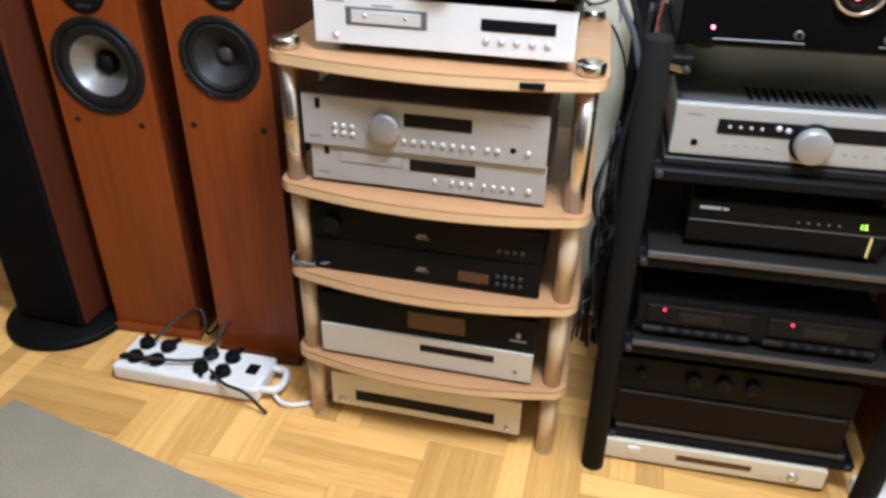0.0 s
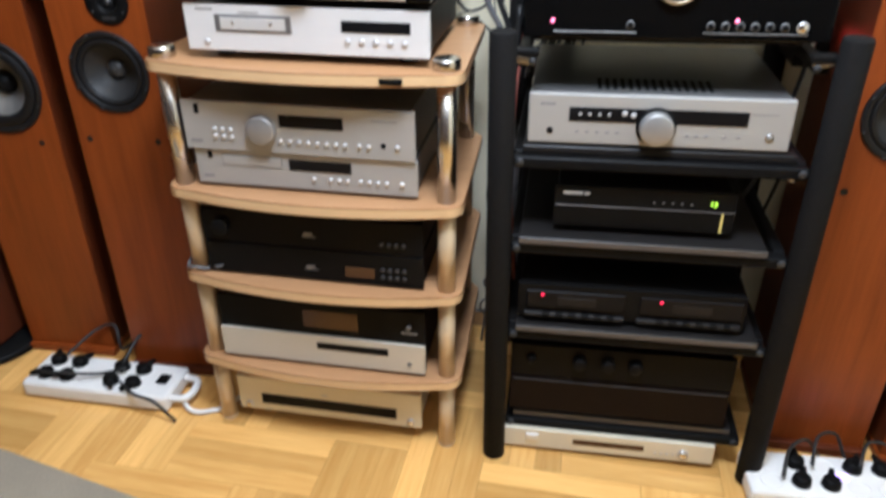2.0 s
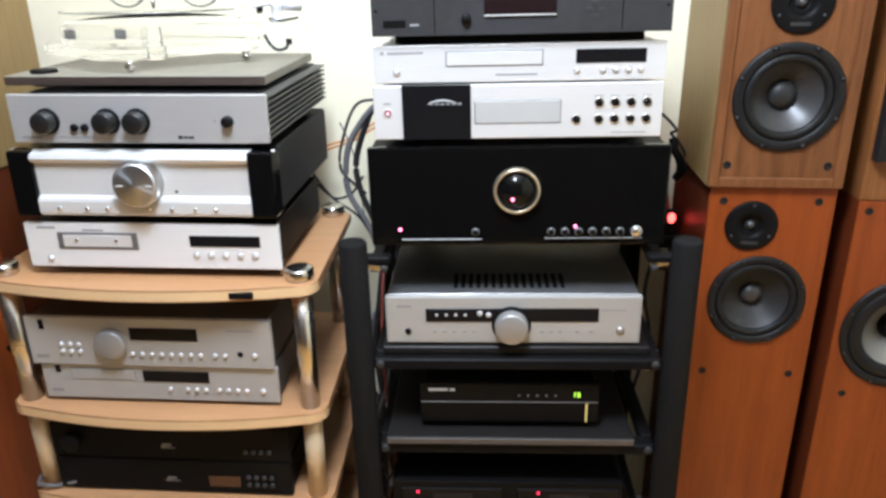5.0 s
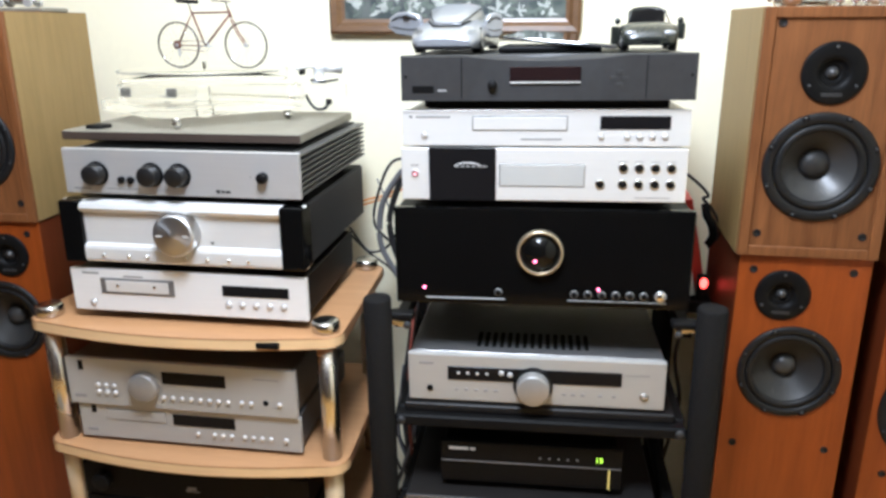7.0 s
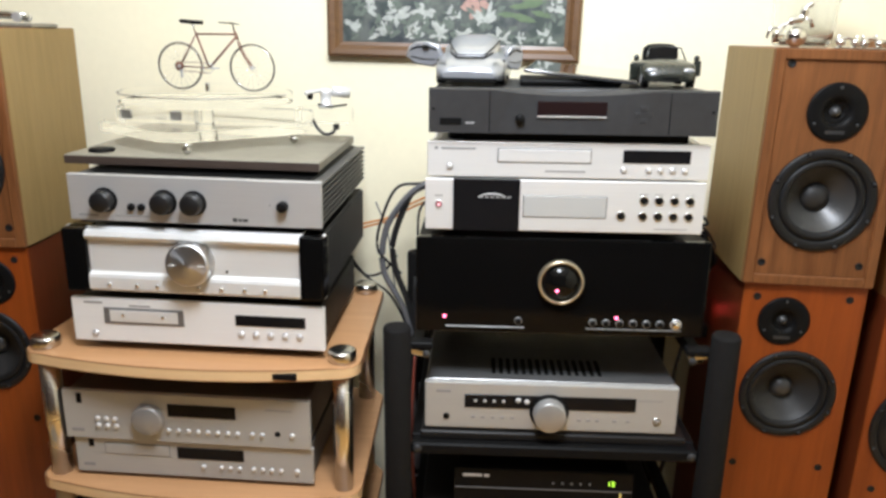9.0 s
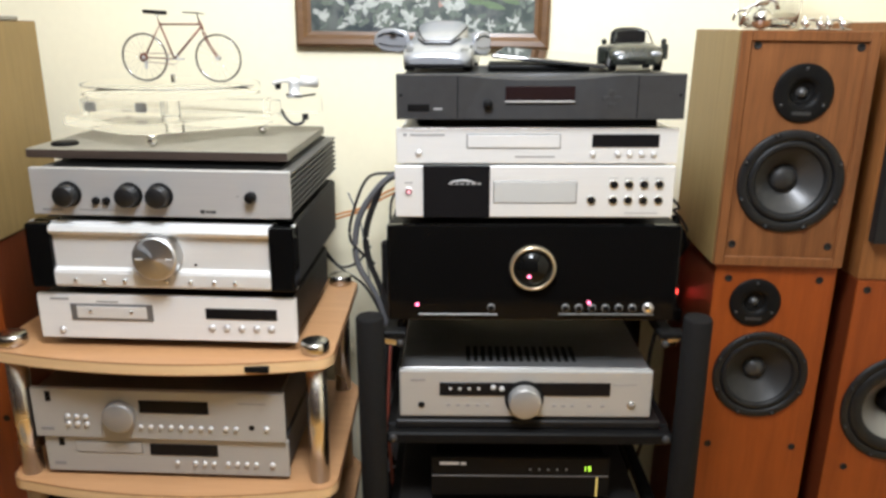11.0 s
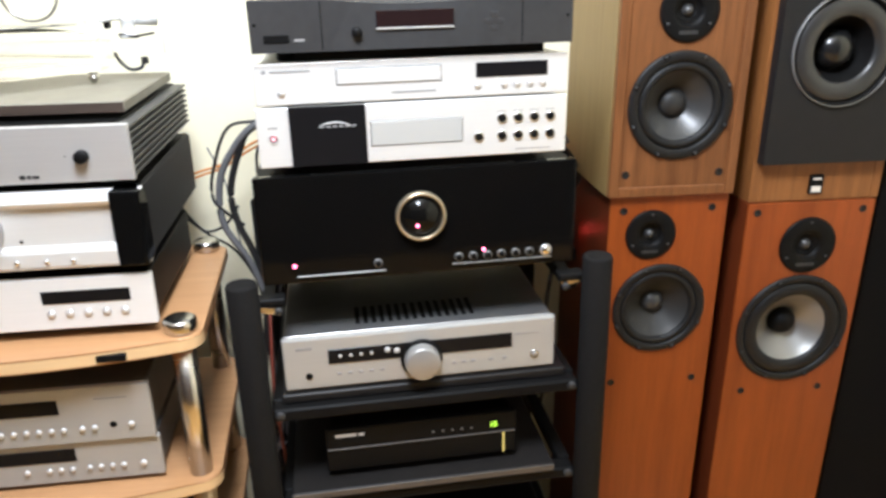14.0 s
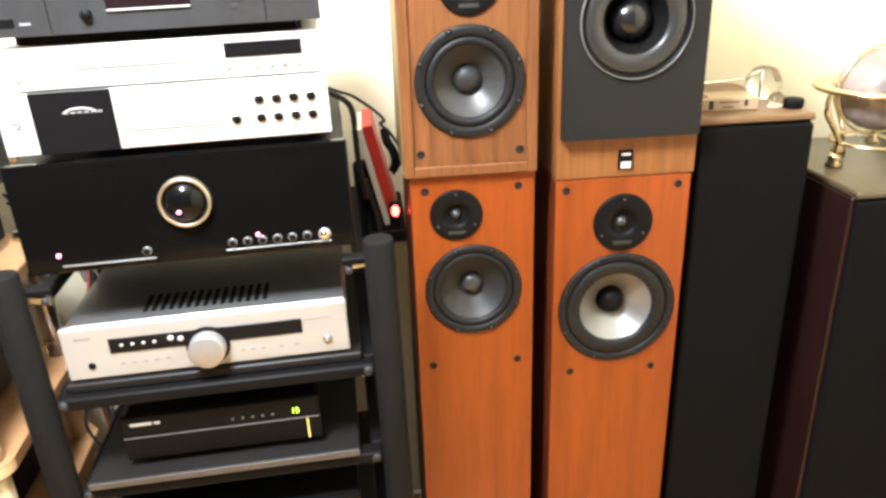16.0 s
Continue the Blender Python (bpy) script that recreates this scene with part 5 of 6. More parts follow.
dr = wing_door(c1, (-0.081, 0.090, 0.044), (0, radians(6), radians(-12)), 0.95)
part("door_mirror", ball(B(), (0.004, -0.010, 0.012), 0.0045, (1.4, 0.6, 0.5)), M_BLACKPL, dr)
wing_door(c1, (0.064, 0.080, 0.040), (0, 0, radians(35)), 0.5)
part("windscreen_edge", sweep(B(), [(-0.041, 0.098, 0.066), (-0.031, 0.060, 0.0535), (-0.021, 0.036, 0.0445), (0.021, 0.036, 0.0445), (0.031, 0.060, 0.0535), (0.041, 0.098, 0.066)], 0.0012, 6), M_BLACKPL, c1, "dark screen edge")
part("front_lip", box(B(), -0.044, 0.044, -0.002, 0.006, 0.006, 0.011, 0.001), M_BLACKPL, c1)
toy_wheels(c1, 0.046, 0.045, 0.195, 0.019)

c2 = thing("toy_roadster", TOP2 @ pose(0.143, 0.042, 0, 0, 0, -3) @ Matrix.Diagonal((1, 0.72, 1, 1)), "black toy convertible car with opened doors", "toy car")
part("body", loft(B(), [car_ring(0.0, 0.026, 0.012, 0.016, 0.018, 0.003), car_ring(0.006, 0.036, 0.009, 0.024, 0.022, 0.004), car_ring(0.03, 0.041, 0.008, 0.032, 0.026, 0.006), car_ring(0.07, 0.042, 0.008, 0.036, 0.028, 0.006), car_ring(0.13, 0.042, 0.008, 0.036, 0.028, 0.002), car_ring(0.19, 0.040, 0.010, 0.036, 0.026, 0.004), car_ring(0.20, 0.034, 0.014, 0.032, 0.022, 0.002)]), M_CARBLACK, c2, "dark painted body")
part("soft_top", loft(B(), [car_ring(0.125, 0.026, 0.036, 0.054, 0.020, 0.006), car_ring(0.14, 0.028, 0.036, 0.057, 0.021, 0.007), car_ring(0.165, 0.026, 0.036, 0.050, 0.020, 0.004)]), M_BLACK, c2, "black folding roof")
bm = B()
sweep(bm, [(-0.030, 0.070, 0.040), (-0.024, 0.088, 0.058), (0.0, 0.090, 0.060), (0.024, 0.088, 0.058), (0.030, 0.070, 0.040)], 0.0013, 6)
part("windscreen_frame", bm, M_CARBLACK, c2)
part("windscreen", box(B(), -0.024, 0.024, 0.0795, 0.0805, 0.040, 0.058), M_GLASS, c2, "clear windscreen")
for s in (-1, 1):
    part("headlamp", ball(B(), (s * 0.027, 0.010, 0.0255), 0.0075, (1.3, 1.0, 0.6)), M_CARSILVER, c2, "clear headlamp")
    part("mirror", ball(B(), (s * 0.0455, 0.062, 0.043), 0.0050, (0.9, 0.7, 1.0)), M_CARBLACK, c2)
dr = part("door", box(B(), -0.014, 0.0, -0.0030, 0.0030, -0.015, 0.010, 0.0028, 3), M_CARBLACK, c2, "opened dark door", (-0.042, 0.066, 0.026))
dr.rotation_euler = (0, 0, radians(28))
dr = part("door", box(B(), 0.0, 0.012, -0.0030, 0.0030, -0.012, 0.012, 0.0028, 3), M_CARBLACK, c2, "opened dark door", (0.042, 0.066, 0.028))
dr.rotation_euler = (0, 0, radians(-28))
part("grille", box(B(), -0.012, 0.012, -0.001, 0.004, 0.012, 0.016), M_BLACKPL, c2)
toy_wheels(c2, 0.034, 0.035, 0.155, 0.0155, 0.011)

tab = thing("tablet_stand", TOP2 @ pose(0.005, 0.075, 0, 0, 0, -3), "slim black tablet lying tilted on a flat black box", "tablet")
part("box", box(B(), -0.085, 0.072, 0.0, 0.13, 0, 0.009, 0.003, 2), M_BLACKPL, tab)
p = part("slab", box(B(), -0.080, 0.095, 0.0, 0.19, 0.0, 0.006, 0.0025, 2), surface("dark_glass_screen", (0.01, 0.01, 0.011), 0.06, vary=0.1, relief=0.0, spec=0.8, coat=1.0), tab, "gloss black slab", (0, -0.006, 0.012))
p.rotation_euler = (radians(2), radians(5), radians(-6))


# ---- picture on the wall ----
pic = thing("framed_painting", pose(0.134, WALL_Y - 0.001, 1.282), "framed painting of pale leaves and flowers in walnut frame", "picture")
PW, PH, PB = 0.264, 0.42, 0.031
prof = [(0, 0), (0, -0.018), (0.006, -0.022), (0.016, -0.020), (0.024, -0.012), (PB, -0.010), (PB, 0)]
for name, pts in (("frame_bottom", ((-PW, 0), (PW, 0))), ("frame_right", ((PW, 0), (PW, PH))), ("frame_top", ((PW, PH), (-PW, PH))), ("frame_left", ((-PW, PH), (-PW, 0)))):
    (x0, z0), (x1, z1) = pts
    d = Vector((x1 - x0, 0, z1 - z0)).normalized()
    inn = Vector((-d.z, 0, d.x))
    bm = B()
    rows = []
    for x, z, sgn in ((x0, z0, 1), (x1, z1, -1)):
        rows.append([bm.verts.new(Vector((x, v, z)) + inn * uu + d * uu * sgn) for uu, v in prof])
    n = len(prof)
    for q in range(n):
        bm.faces.new((rows[0][q], rows[0][(q + 1) % n], rows[1][(q + 1) % n], rows[1][q]))
    part(name, bm, M_FRAME, pic)


def canvas_material():
    m, nt, b = nodes_of("painted_canvas")
    v = coords(nt)
    big, mid, fine = noise_at(nt, v, 9.0, 3), noise_at(nt, v, 30.0, 4), noise_at(nt, v, 160.0, 2)
    c = ramp(nt, big, (0.030, 0.038, 0.050), (0.085, 0.11, 0.085), 0.38, 0.62)
    c = mixed(nt, 0.5, c, ramp(nt, mid, (0.018, 0.024, 0.030), (0.17, 0.18, 0.16), 0.4, 0.68))
    nt.links.new(c, b.inputs["Base Color"])
    b.inputs["Roughness"].default_value = 0.45
    bump(nt, b, fine, 0.3, 0.0008)
    return m


cv = part("canvas", box(B(), -PW + PB - 0.002, PW - PB + 0.002, -0.0085, -0.003, PB - 0.002, PH - PB + 0.002), canvas_material(), pic, "dark green painted canvas")
M_DAUB = surface("pale_paint_daub", (0.40, 0.42, 0.39), 0.5, vary=0.35, scale=90, relief=0.2)
M_DAUBPINK = surface("pink_paint_daub", (0.38, 0.24, 0.20), 0.5, vary=0.4, scale=60, relief=0.2)
M_DAUBGREEN = surface("green_paint_daub", (0.12, 0.17, 0.09), 0.5, vary=0.3, scale=60, relief=0.2)
rnd = random.Random(11)


def leaf(bm, x, z, a, l, w):
    d, nrm = Vector((math.cos(a), 0, math.sin(a))), Vector((-math.sin(a), 0, math.cos(a)))
    o = Vector((x, -0.0088 - 0.0010 * rnd.random(), z))
    pts = [o, o + d * l * 0.3 + nrm * w, o + d * l * 0.7 + nrm * w * 0.8, o + d * l, o + d * l * 0.72 - nrm * w * 0.7, o + d * l * 0.3 - nrm * w * 0.9]
    q = []
    for pt in pts:
        pt.x = max(-PW + PB + 0.003, min(PW - PB - 0.003, pt.x))
        pt.z = max(PB + 0.003, min(PH - PB - 0.003, pt.z))
        q.append(bm.verts.new(pt))
    bm.faces.new(q)


bm, dim = B(), B()
for x, z, n, l in ((-0.205, 0.062, 9, 0.030), (-0.175, 0.100, 11, 0.030), (-0.148, 0.052, 10, 0.028), (-0.115, 0.088, 12, 0.034), (-0.080, 0.052, 11, 0.030), (-0.058, 0.100, 11, 0.034), (-0.030, 0.055, 12, 0.030), (0.004, 0.088, 8, 0.024), (0.022, 0.048, 10, 0.026), (0.070, 0.082, 13, 0.036), (0.098, 0.046, 9, 0.026), (0.140, 0.044, 8, 0.020), (0.195, 0.048, 9, 0.026), (0.214, 0.105, 9, 0.028), (-0.175, 0.180, 9, 0.032), (0.150, 0.220, 8, 0.032), (-0.070, 0.240, 8, 0.032)):
    for q in range(n):
        a0 = math.radians(rnd.choice((rnd.uniform(-30, 210), rnd.uniform(0, 360))))
        leaf(bm, x + rnd.uniform(-0.010, 0.010), z + rnd.uniform(-0.009, 0.009), a0, l * rnd.uniform(0.35, 0.95), l * rnd.uniform(0.10, 0.20))
    for q in range(n):
        leaf(dim, x + rnd.uniform(-0.030, 0.030), z + rnd.uniform(-0.022, 0.026), rnd.uniform(0, 6.283), l * rnd.uniform(0.4, 0.9), l * rnd.uniform(0.08, 0.2))
tagged(part("dim_brushwork", dim, surface("grey_green_paint_daub", (0.13, 0.155, 0.13), 0.5, vary=0.45, scale=90, relief=0.2), pic, "dim grey-green painted leaves"), kind="stuff")
tagged(part("pale_brushwork", bm, M_DAUB, pic, "pale painted leaves and petals"), kind="stuff")
bm = B()
for q in range(22):
    leaf(bm, 0.042 + rnd.uniform(-0.022, 0.022), 0.128 + rnd.uniform(-0.03, 0.05), rnd.uniform(0, 6.283), 0.026, 0.008)
part("pink_flower", bm, M_DAUBPINK, pic, "pink painted patch")
bm = B()
for q in range(26):
    leaf(bm, rnd.uniform(0.09, 0.19), rnd.uniform(0.085, 0.2), rnd.uniform(-0.25, 0.25), 0.05, 0.006)
tagged(part("green_brushwork", bm, M_DAUBGREEN, pic, "green painted strokes"), kind="stuff")


# ---- ornaments on the speakers ----
S2TOP = 0.9465 + 0.380
bm = B()
ball(bm, (0, 0, 0.017), 0.017)
sweep(bm, smooth_path([(-0.030, 0, 0.030), (-0.012, 0, 0.040), (0.004, 0, 0.046), (0.010, 0, 0.062), (0.020, 0, 0.070)]), [0.003] * 8 + [0.007] * 8 + [0.0065] * 8 + [0.004] * 8 + [0.003], 8)
for q in ((-0.022, -0.004, 0.034), (-0.018, 0.004, 0.034)):
    sweep(bm, [q, (q[0] - 0.010, q[1], 0.022), (q[0] - 0.014, q[1], 0.008)], 0.0022, 6)
for q in ((0.006, -0.004, 0.048), (0.006, 0.004, 0.048)):
    sweep(bm, [q, (q[0] + 0.014, q[1], 0.044), (q[0] + 0.018, q[1], 0.032)], 0.002, 6)
sweep(bm, smooth_path([(-0.030, 0, 0.031), (-0.042, 0, 0.028), (-0.046, 0, 0.014)]), 0.0025, 6)
mono("horse_figurine", bm, M_MIRROR, pose(0.720, 1.315, S2TOP), "polished silver horse figurine leaping over a ball", "figurine")
mono("glass_vase", lathe(B(), [(0, 0.002), (0.040, 0.002), (0.047, 0.006), (0.050, 0.03), (0.054, 0.10), (0.056, 0.15), (0.0545, 0.15), (0.052, 0.10), (0.048, 0.03), (0.045, 0.010), (0, 0.008)], 48, axis="z"), M_GLASS, pose(0.760, 1.40, S2TOP), "clear glass vase behind the figurine", "vase")


def trinket(x, y, z, seed, label):
    r2 = random.Random(seed)
    bm = B()
    box(bm, -0.022, 0.022, -0.006, 0.006, 0, 0.003, 0.001)
    for q in (-0.012, 0.010):
        ball(bm, (q, 0, 0.010), 0.007, (1, 1, 1), 10, 8)
        sweep(bm, [(q, 0, 0.010), (q + r2.uniform(-0.01, 0.01), 0, 0.022)], 0.002, 6)
    sweep(bm, smooth_path([(-0.020, 0, 0.012), (-0.004, 0, 0.017), (0.008, 0, 0.014), (0.021, 0, 0.012)]), 0.003, 6)
    mono("silver_trinket", bm, M_MIRROR, pose(x, y, z, 0, 0, r2.uniform(-20, 20)), label, "figurine")


trinket(0.795, 1.292, S2TOP, 3, "tiny silver ornament on the walnut speaker")
trinket(0.835, 1.300, S2TOP, 4, "tiny silver ornament on the walnut speaker")
toy = thing("silver_model_car", pose(-0.672, 1.36, S2TOP), "small silver wire racing car on a black stand", "model car")
part("stand", box(B(), -0.07, 0.070, -0.03, 0.05, 0, 0.008, 0.003, 2), M_BOARD, toy, "flat grey stand")
bm = B()
loft(bm, [[(x, w * math.cos(a), 0.022 + h * math.sin(a)) for a in [2 * math.pi * q / 10 for q in range(10)]] for x, w, h in ((-0.045, 0.004, 0.003), (-0.02, 0.009, 0.007), (0.01, 0.010, 0.008), (0.045, 0.005, 0.004))])
part("body", bm, M_MIRROR, toy)
for x in (-0.03, 0.032):
    for y in (-0.014, 0.014):
        part("wheel", cyl(B(), (x, y - 0.003, 0.018), (x, y + 0.003, 0.018), 0.0085, n=18), M_GREYALU, toy)

# things on the black tower
card = mono("card_box", box(B(), -0.055, 0.055, -0.03, 0.03, 0, 0.022, 0.002), M_CARD, pose(1.215, 1.33, 1.008, 0, 0, -4), "pale brown card box on the black tower speaker", "box")
for x0, x1, z0, z1 in ((-0.030, -0.022, 0.004, 0.018), (-0.012, 0.020, 0.014, 0.016), (-0.006, 0.012, 0.006, 0.008), (0.030, 0.036, 0.008, 0.018)):
    part("printed_bar", box(B(), x0, x1, -0.0306, -0.0298, z0, z1), M_CHARCOAL, card)
mono("spectacles_case", box(B(), -0.022, 0.022, -0.02, 0.02, 0, 0.026, 0.006, 2), M_COPPER, pose(1.166, 1.330, 1.008), "small brown box beside the card box", "box")
mono("glass_ball", ball(B(), (0, 0, 0.031), 0.031, u=28, v=18), M_GLASS, pose(1.315, 1.375, 1.008), "clear glass ball ornament on the tower speaker", "ornament")
bm = B()
sweep(bm, smooth_path([(-0.10, 0, 0.030), (-0.05, -0.005, 0.034), (0.0, 0, 0.036), (0.06, 0.004, 0.040)]), 0.0016, 6)
cyl(bm, (-0.10, 0, 0.0), (-0.10, 0, 0.030), 0.0016, n=6)
cyl(bm, (0.06, 0.004, 0.0), (0.06, 0.004, 0.040), 0.0016, n=6)
mono("wire_holder", bm, M_MIRROR, pose(1.260, 1.385, 1.008), "thin bent wire holder on the tower speaker", "holder")
mono("glass_stopper", lathe(B(), [(0, 0), (0.012, 0), (0.016, 0.004), (0.013, 0.018), (0.006, 0.024), (0, 0.025)], 24, axis="z"), M_GLASS, pose(1.308, 1.315, 1.008), "small clear glass stopper", "ornament")
mono("bottle_cap", lathe(B(), [(0, 0), (0.015, 0), (0.0175, 0.003), (0.0175, 0.013), (0.015, 0.0165), (0, 0.017)], 28, axis="z"), M_BLACKPL, pose(1.330, 1.300, 1.008), "black bottle cap on the tower speaker", "cap")

# brass globe
gl = thing("desk_globe", pose(1.537, 1.370, 0.88), "pale gemstone globe in brass ring stand with curved legs", "globe")
part("ring", lathe(B(), [(0.084, 0.136), (0.112, 0.136), (0.115, 0.140), (0.112, 0.146), (0.090, 0.144), (0.083, 0.140), (0.084, 0.136)], 56, axis="z"), M_BRASS, gl, "flat brass horizon ring")
part("sphere", ball(B(), (0, 0, 0.136), 0.074, u=40, v=24), surface("pale_stone", (0.30, 0.255, 0.235), 0.25, vary=0.5, scale=24, relief=0.05, coat=0.5), gl, "pale polished stone sphere")
for q in range(4):
    a = math.radians(8 + 90 * q)
    c, s = math.cos(a), math.sin(a)
    leg = part("leg", sweep(B(), smooth_path([(0.104 * c, 0.104 * s, 0.140), (0.108 * c, 0.108 * s, 0.105), (0.090 * c, 0.090 * s, 0.075), (0.072 * c, 0.072 * s, 0.045), (0.074 * c, 0.074 * s, 0.018)]), 0.0052, 10), M_BRASS, gl)
    part("foot", lathe(B(), [(0, 0), (0.012, 0), (0.015, 0.004), (0.009, 0.010), (0.012, 0.016), (0.008, 0.024), (0, 0.026)], 20, (0.076 * c, 0.076 * s, 0), "z"), M_BRASS, leg)
part("stretcher", lathe(B(), [(0.064, 0.040), (0.072, 0.040), (0.072, 0.045), (0.064, 0.045), (0.064, 0.040)], 40, axis="z"), M_BRASS, gl)
part("boss", lathe(B(), [(0, 0.036), (0.010, 0.036), (0.013, 0.042), (0.007, 0.050), (0.010, 0.058), (0, 0.061)], 20, axis="z"), M_BRASS, gl)
part("meridian", sweep(B(), [(0.080 * math.cos(t), 0, 0.136 + 0.080 * math.sin(t)) for t in [2 * math.pi * q / 48 for q in range(48)]], 0.0028, 8, True), M_BRASS, gl, "brass meridian hoop")


# ---- red folder leaning behind the black rack ----
fo = thing("red_folder", pose(0.646, 1.46, 0.0), "red covered book standing on a ledge behind the rack", "book")
fo.matrix_world = pose(0.630, 1.42, 0.8000, 0, -12.5, 0)
part("cover", box(B(), 0.0115, 0.030, 0, 0.16, 0, 0.190, 0.001), M_RED, fo, "red cover")
part("page_block", box(B(), 0.0, 0.011, 0.001, 0.158, 0.0, 0.187, 0.001), M_PAPER, fo, "pale page block")
sw = thing("lit_switch", pose(0.650, 1.398, 0.799), "small black mains switch with glowing red lens on the ledge", "switch")
part("housing", box(B(), -0.011, 0.010, 0.003, 0.020, 0, 0.050, 0.003), M_BLACKPL, sw)
part("lens", ball(B(), (0.0, 0.003, 0.036), 0.008, (0.9, 0.7, 1.3), 18, 12), glowing("red_neon_lens", (1.0, 0.05, 0.03), 9.0), sw, "glowing red lens")
# Added support for the book and switch, not a known part of the room.
mono("wall_ledge", box(B(), 0.60, 0.668, 1.395, 1.63, 0.775, 0.799, 0.002), M_BLACK, pose(0, 0, 0), "narrow black ledge added to hold up the red book", "shelf", kind="structure")


# ---- power strips and plugs on the floor ----
def plug(root, x, y, turn, lead=True):
    bm = B()
    lathe(bm, [(0, 0.020), (0.012, 0.020), (0.016, 0.017), (0.0180, 0.008), (0.0185, 0.0), (0, 0)], 20, axis="z")
    ob = part("plug", bm, M_BLACKPL, root, "round black plug", (x, y, 0.046))
    a = math.radians(turn)
    c, s = math.cos(a), math.sin(a)
    bm = B()
    sweep(bm, [(0.010 * c, 0.010 * s, 0.011), (0.034 * c, 0.034 * s, 0.011)], [0.0085, 0.0050], 8)
    part("strain_relief", bm, M_BLACKPL, ob)
    return ob


def strip(m, length, label, plugs, lamp):
    root = thing("power_strip", m, label, "power strip", "white power strips")
    w = 0.118
    bm = B()
    box(bm, 0, length, 0, w, 0.006, 0.046, 0.008, 3)
    part("housing", bm, M_WHITEPL, root)
    part("handle", sweep(B(), smooth_path([(length - 0.006, 0.022, 0.030), (length + 0.030, 0.028, 0.030), (length + 0.040, 0.058, 0.030), (length + 0.030, 0.090, 0.030), (length - 0.006, 0.096, 0.030)]), 0.009, 10), M_WHITEPL, root, "white carrying loop")
    for x, y in ((0.03, 0.02), (length - 0.03, 0.02), (0.03, w - 0.02), (length - 0.03, w - 0.02)):
        part("foot", lathe(B(), [(0, 0), (0.008, 0), (0.008, 0.007), (0, 0.007)], 12, (x, y, 0), "z"), M_BLACKPL, root)
    part("switch", box(B(), length - 0.050, length - 0.022, 0.045, 0.078, 0.046, 0.052, 0.003), M_BLACKPL, root, "rocker switch")
    if lamp:
        part("lamp", box(B(), 0.168, 0.196, 0.050, 0.068, 0.046, 0.0505, 0.003), M_LEDLILAC, root, "lilac lit switch")
    n = max(2, int((length - 0.08) / 0.055))
    for q in range(n):
        for y in (0.034, 0.084):
            part("socket", lathe(B(), [(0.0215, 0.0462), (0.0205, 0.0480), (0.0190, 0.0480), (0.0186, 0.0462)], 24, (0.045 + 0.055 * q, y, 0), "z"), M_WHITEPL, root)
    for q, row, turn in plugs:
        plug(root, 0.045 + 0.055 * q, (0.034, 0.084)[row], turn)
    return root


def cable(name, pts, r, material, label):
    bm = sweep(B(), smooth_path(pts, 8), r, 8)
    return mono(name, bm, material, pose(0, 0, 0), label, "cable", "cables")


strip(pose(-0.992, 1.050, 0, 0, 0, 2.0), 0.362, "white power strip full of black plugs by the beech rack", [(0, 0, 200), (0, 1, 120), (1, 1, 60), (1, 0, 190), (3, 1, 100), (4, 1, 70), (3, 0, 300), (4, 0, 250)], False)
strip(pose(0.620, 1.045, 0, 0, 0, 4.0), 0.36, "white power strip with black plugs beside the black rack", [(1, 0, 70), (2, 0, 75), (1, 1, 80), (3, 1, 60), (4, 1, 100)], True)
for pts, lab in (
    ([(-0.93, 1.140, 0.065), (-0.90, 1.220, 0.10), (-0.86, 1.240, 0.11), (-0.84, 1.220, 0.04), (-0.86, 1.300, 0.006)], "black mains lead looping from the power strip"),
    ([(-0.78, 1.140, 0.065), (-0.77, 1.210, 0.12), (-0.75, 1.240, 0.08), (-0.72, 1.220, 0.012), (-0.60, 1.260, 0.006), (-0.57, 1.400, 0.006)], "black mains lead looping from the power strip"),
    ([(-0.97, 1.080, 0.062), (-0.90, 1.070, 0.075), (-0.82, 1.095, 0.062), (-0.76, 1.120, 0.068)], "black mains lead lying over the sockets"),
    ([(-0.75, 1.080, 0.062), (-0.70, 1.050, 0.06), (-0.645, 1.040, 0.055), (-0.60, 1.040, 0.006)], "thin black lead over the strip's end"),
    ([(0.74, 1.12, 0.065), (0.76, 1.18, 0.10), (0.80, 1.20, 0.09), (0.83, 1.18, 0.03), (0.90, 1.20, 0.006)], "black mains lead looping from the power strip"),
    ([(0.83, 1.13, 0.065), (0.86, 1.19, 0.09), (0.92, 1.20, 0.06), (0.96, 1.19, 0.006)], "black mains lead looping from the power strip"),
    ([(0.68, 1.08, 0.062), (0.70, 1.14, 0.09), (0.74, 1.18, 0.08), (0.78, 1.20, 0.02)], "black mains lead looping from the power strip"),
):
    cable("mains_lead", [(x, y, z if z < 0.07 else 0.07 + (z - 0.07) * 0.55) for x, y, z in pts], 0.0037, M_CABLE, lab)
cable("white_mains_lead", [(-0.620, 1.105, 0.022), (-0.58, 1.075, 0.012), (-0.54, 1.085, 0.007), (-0.50, 1.13, 0.0065), (-0.42, 1.35, 0.0065)], 0.0055, M_WHITEPL, "white mains lead running behind the beech rack")

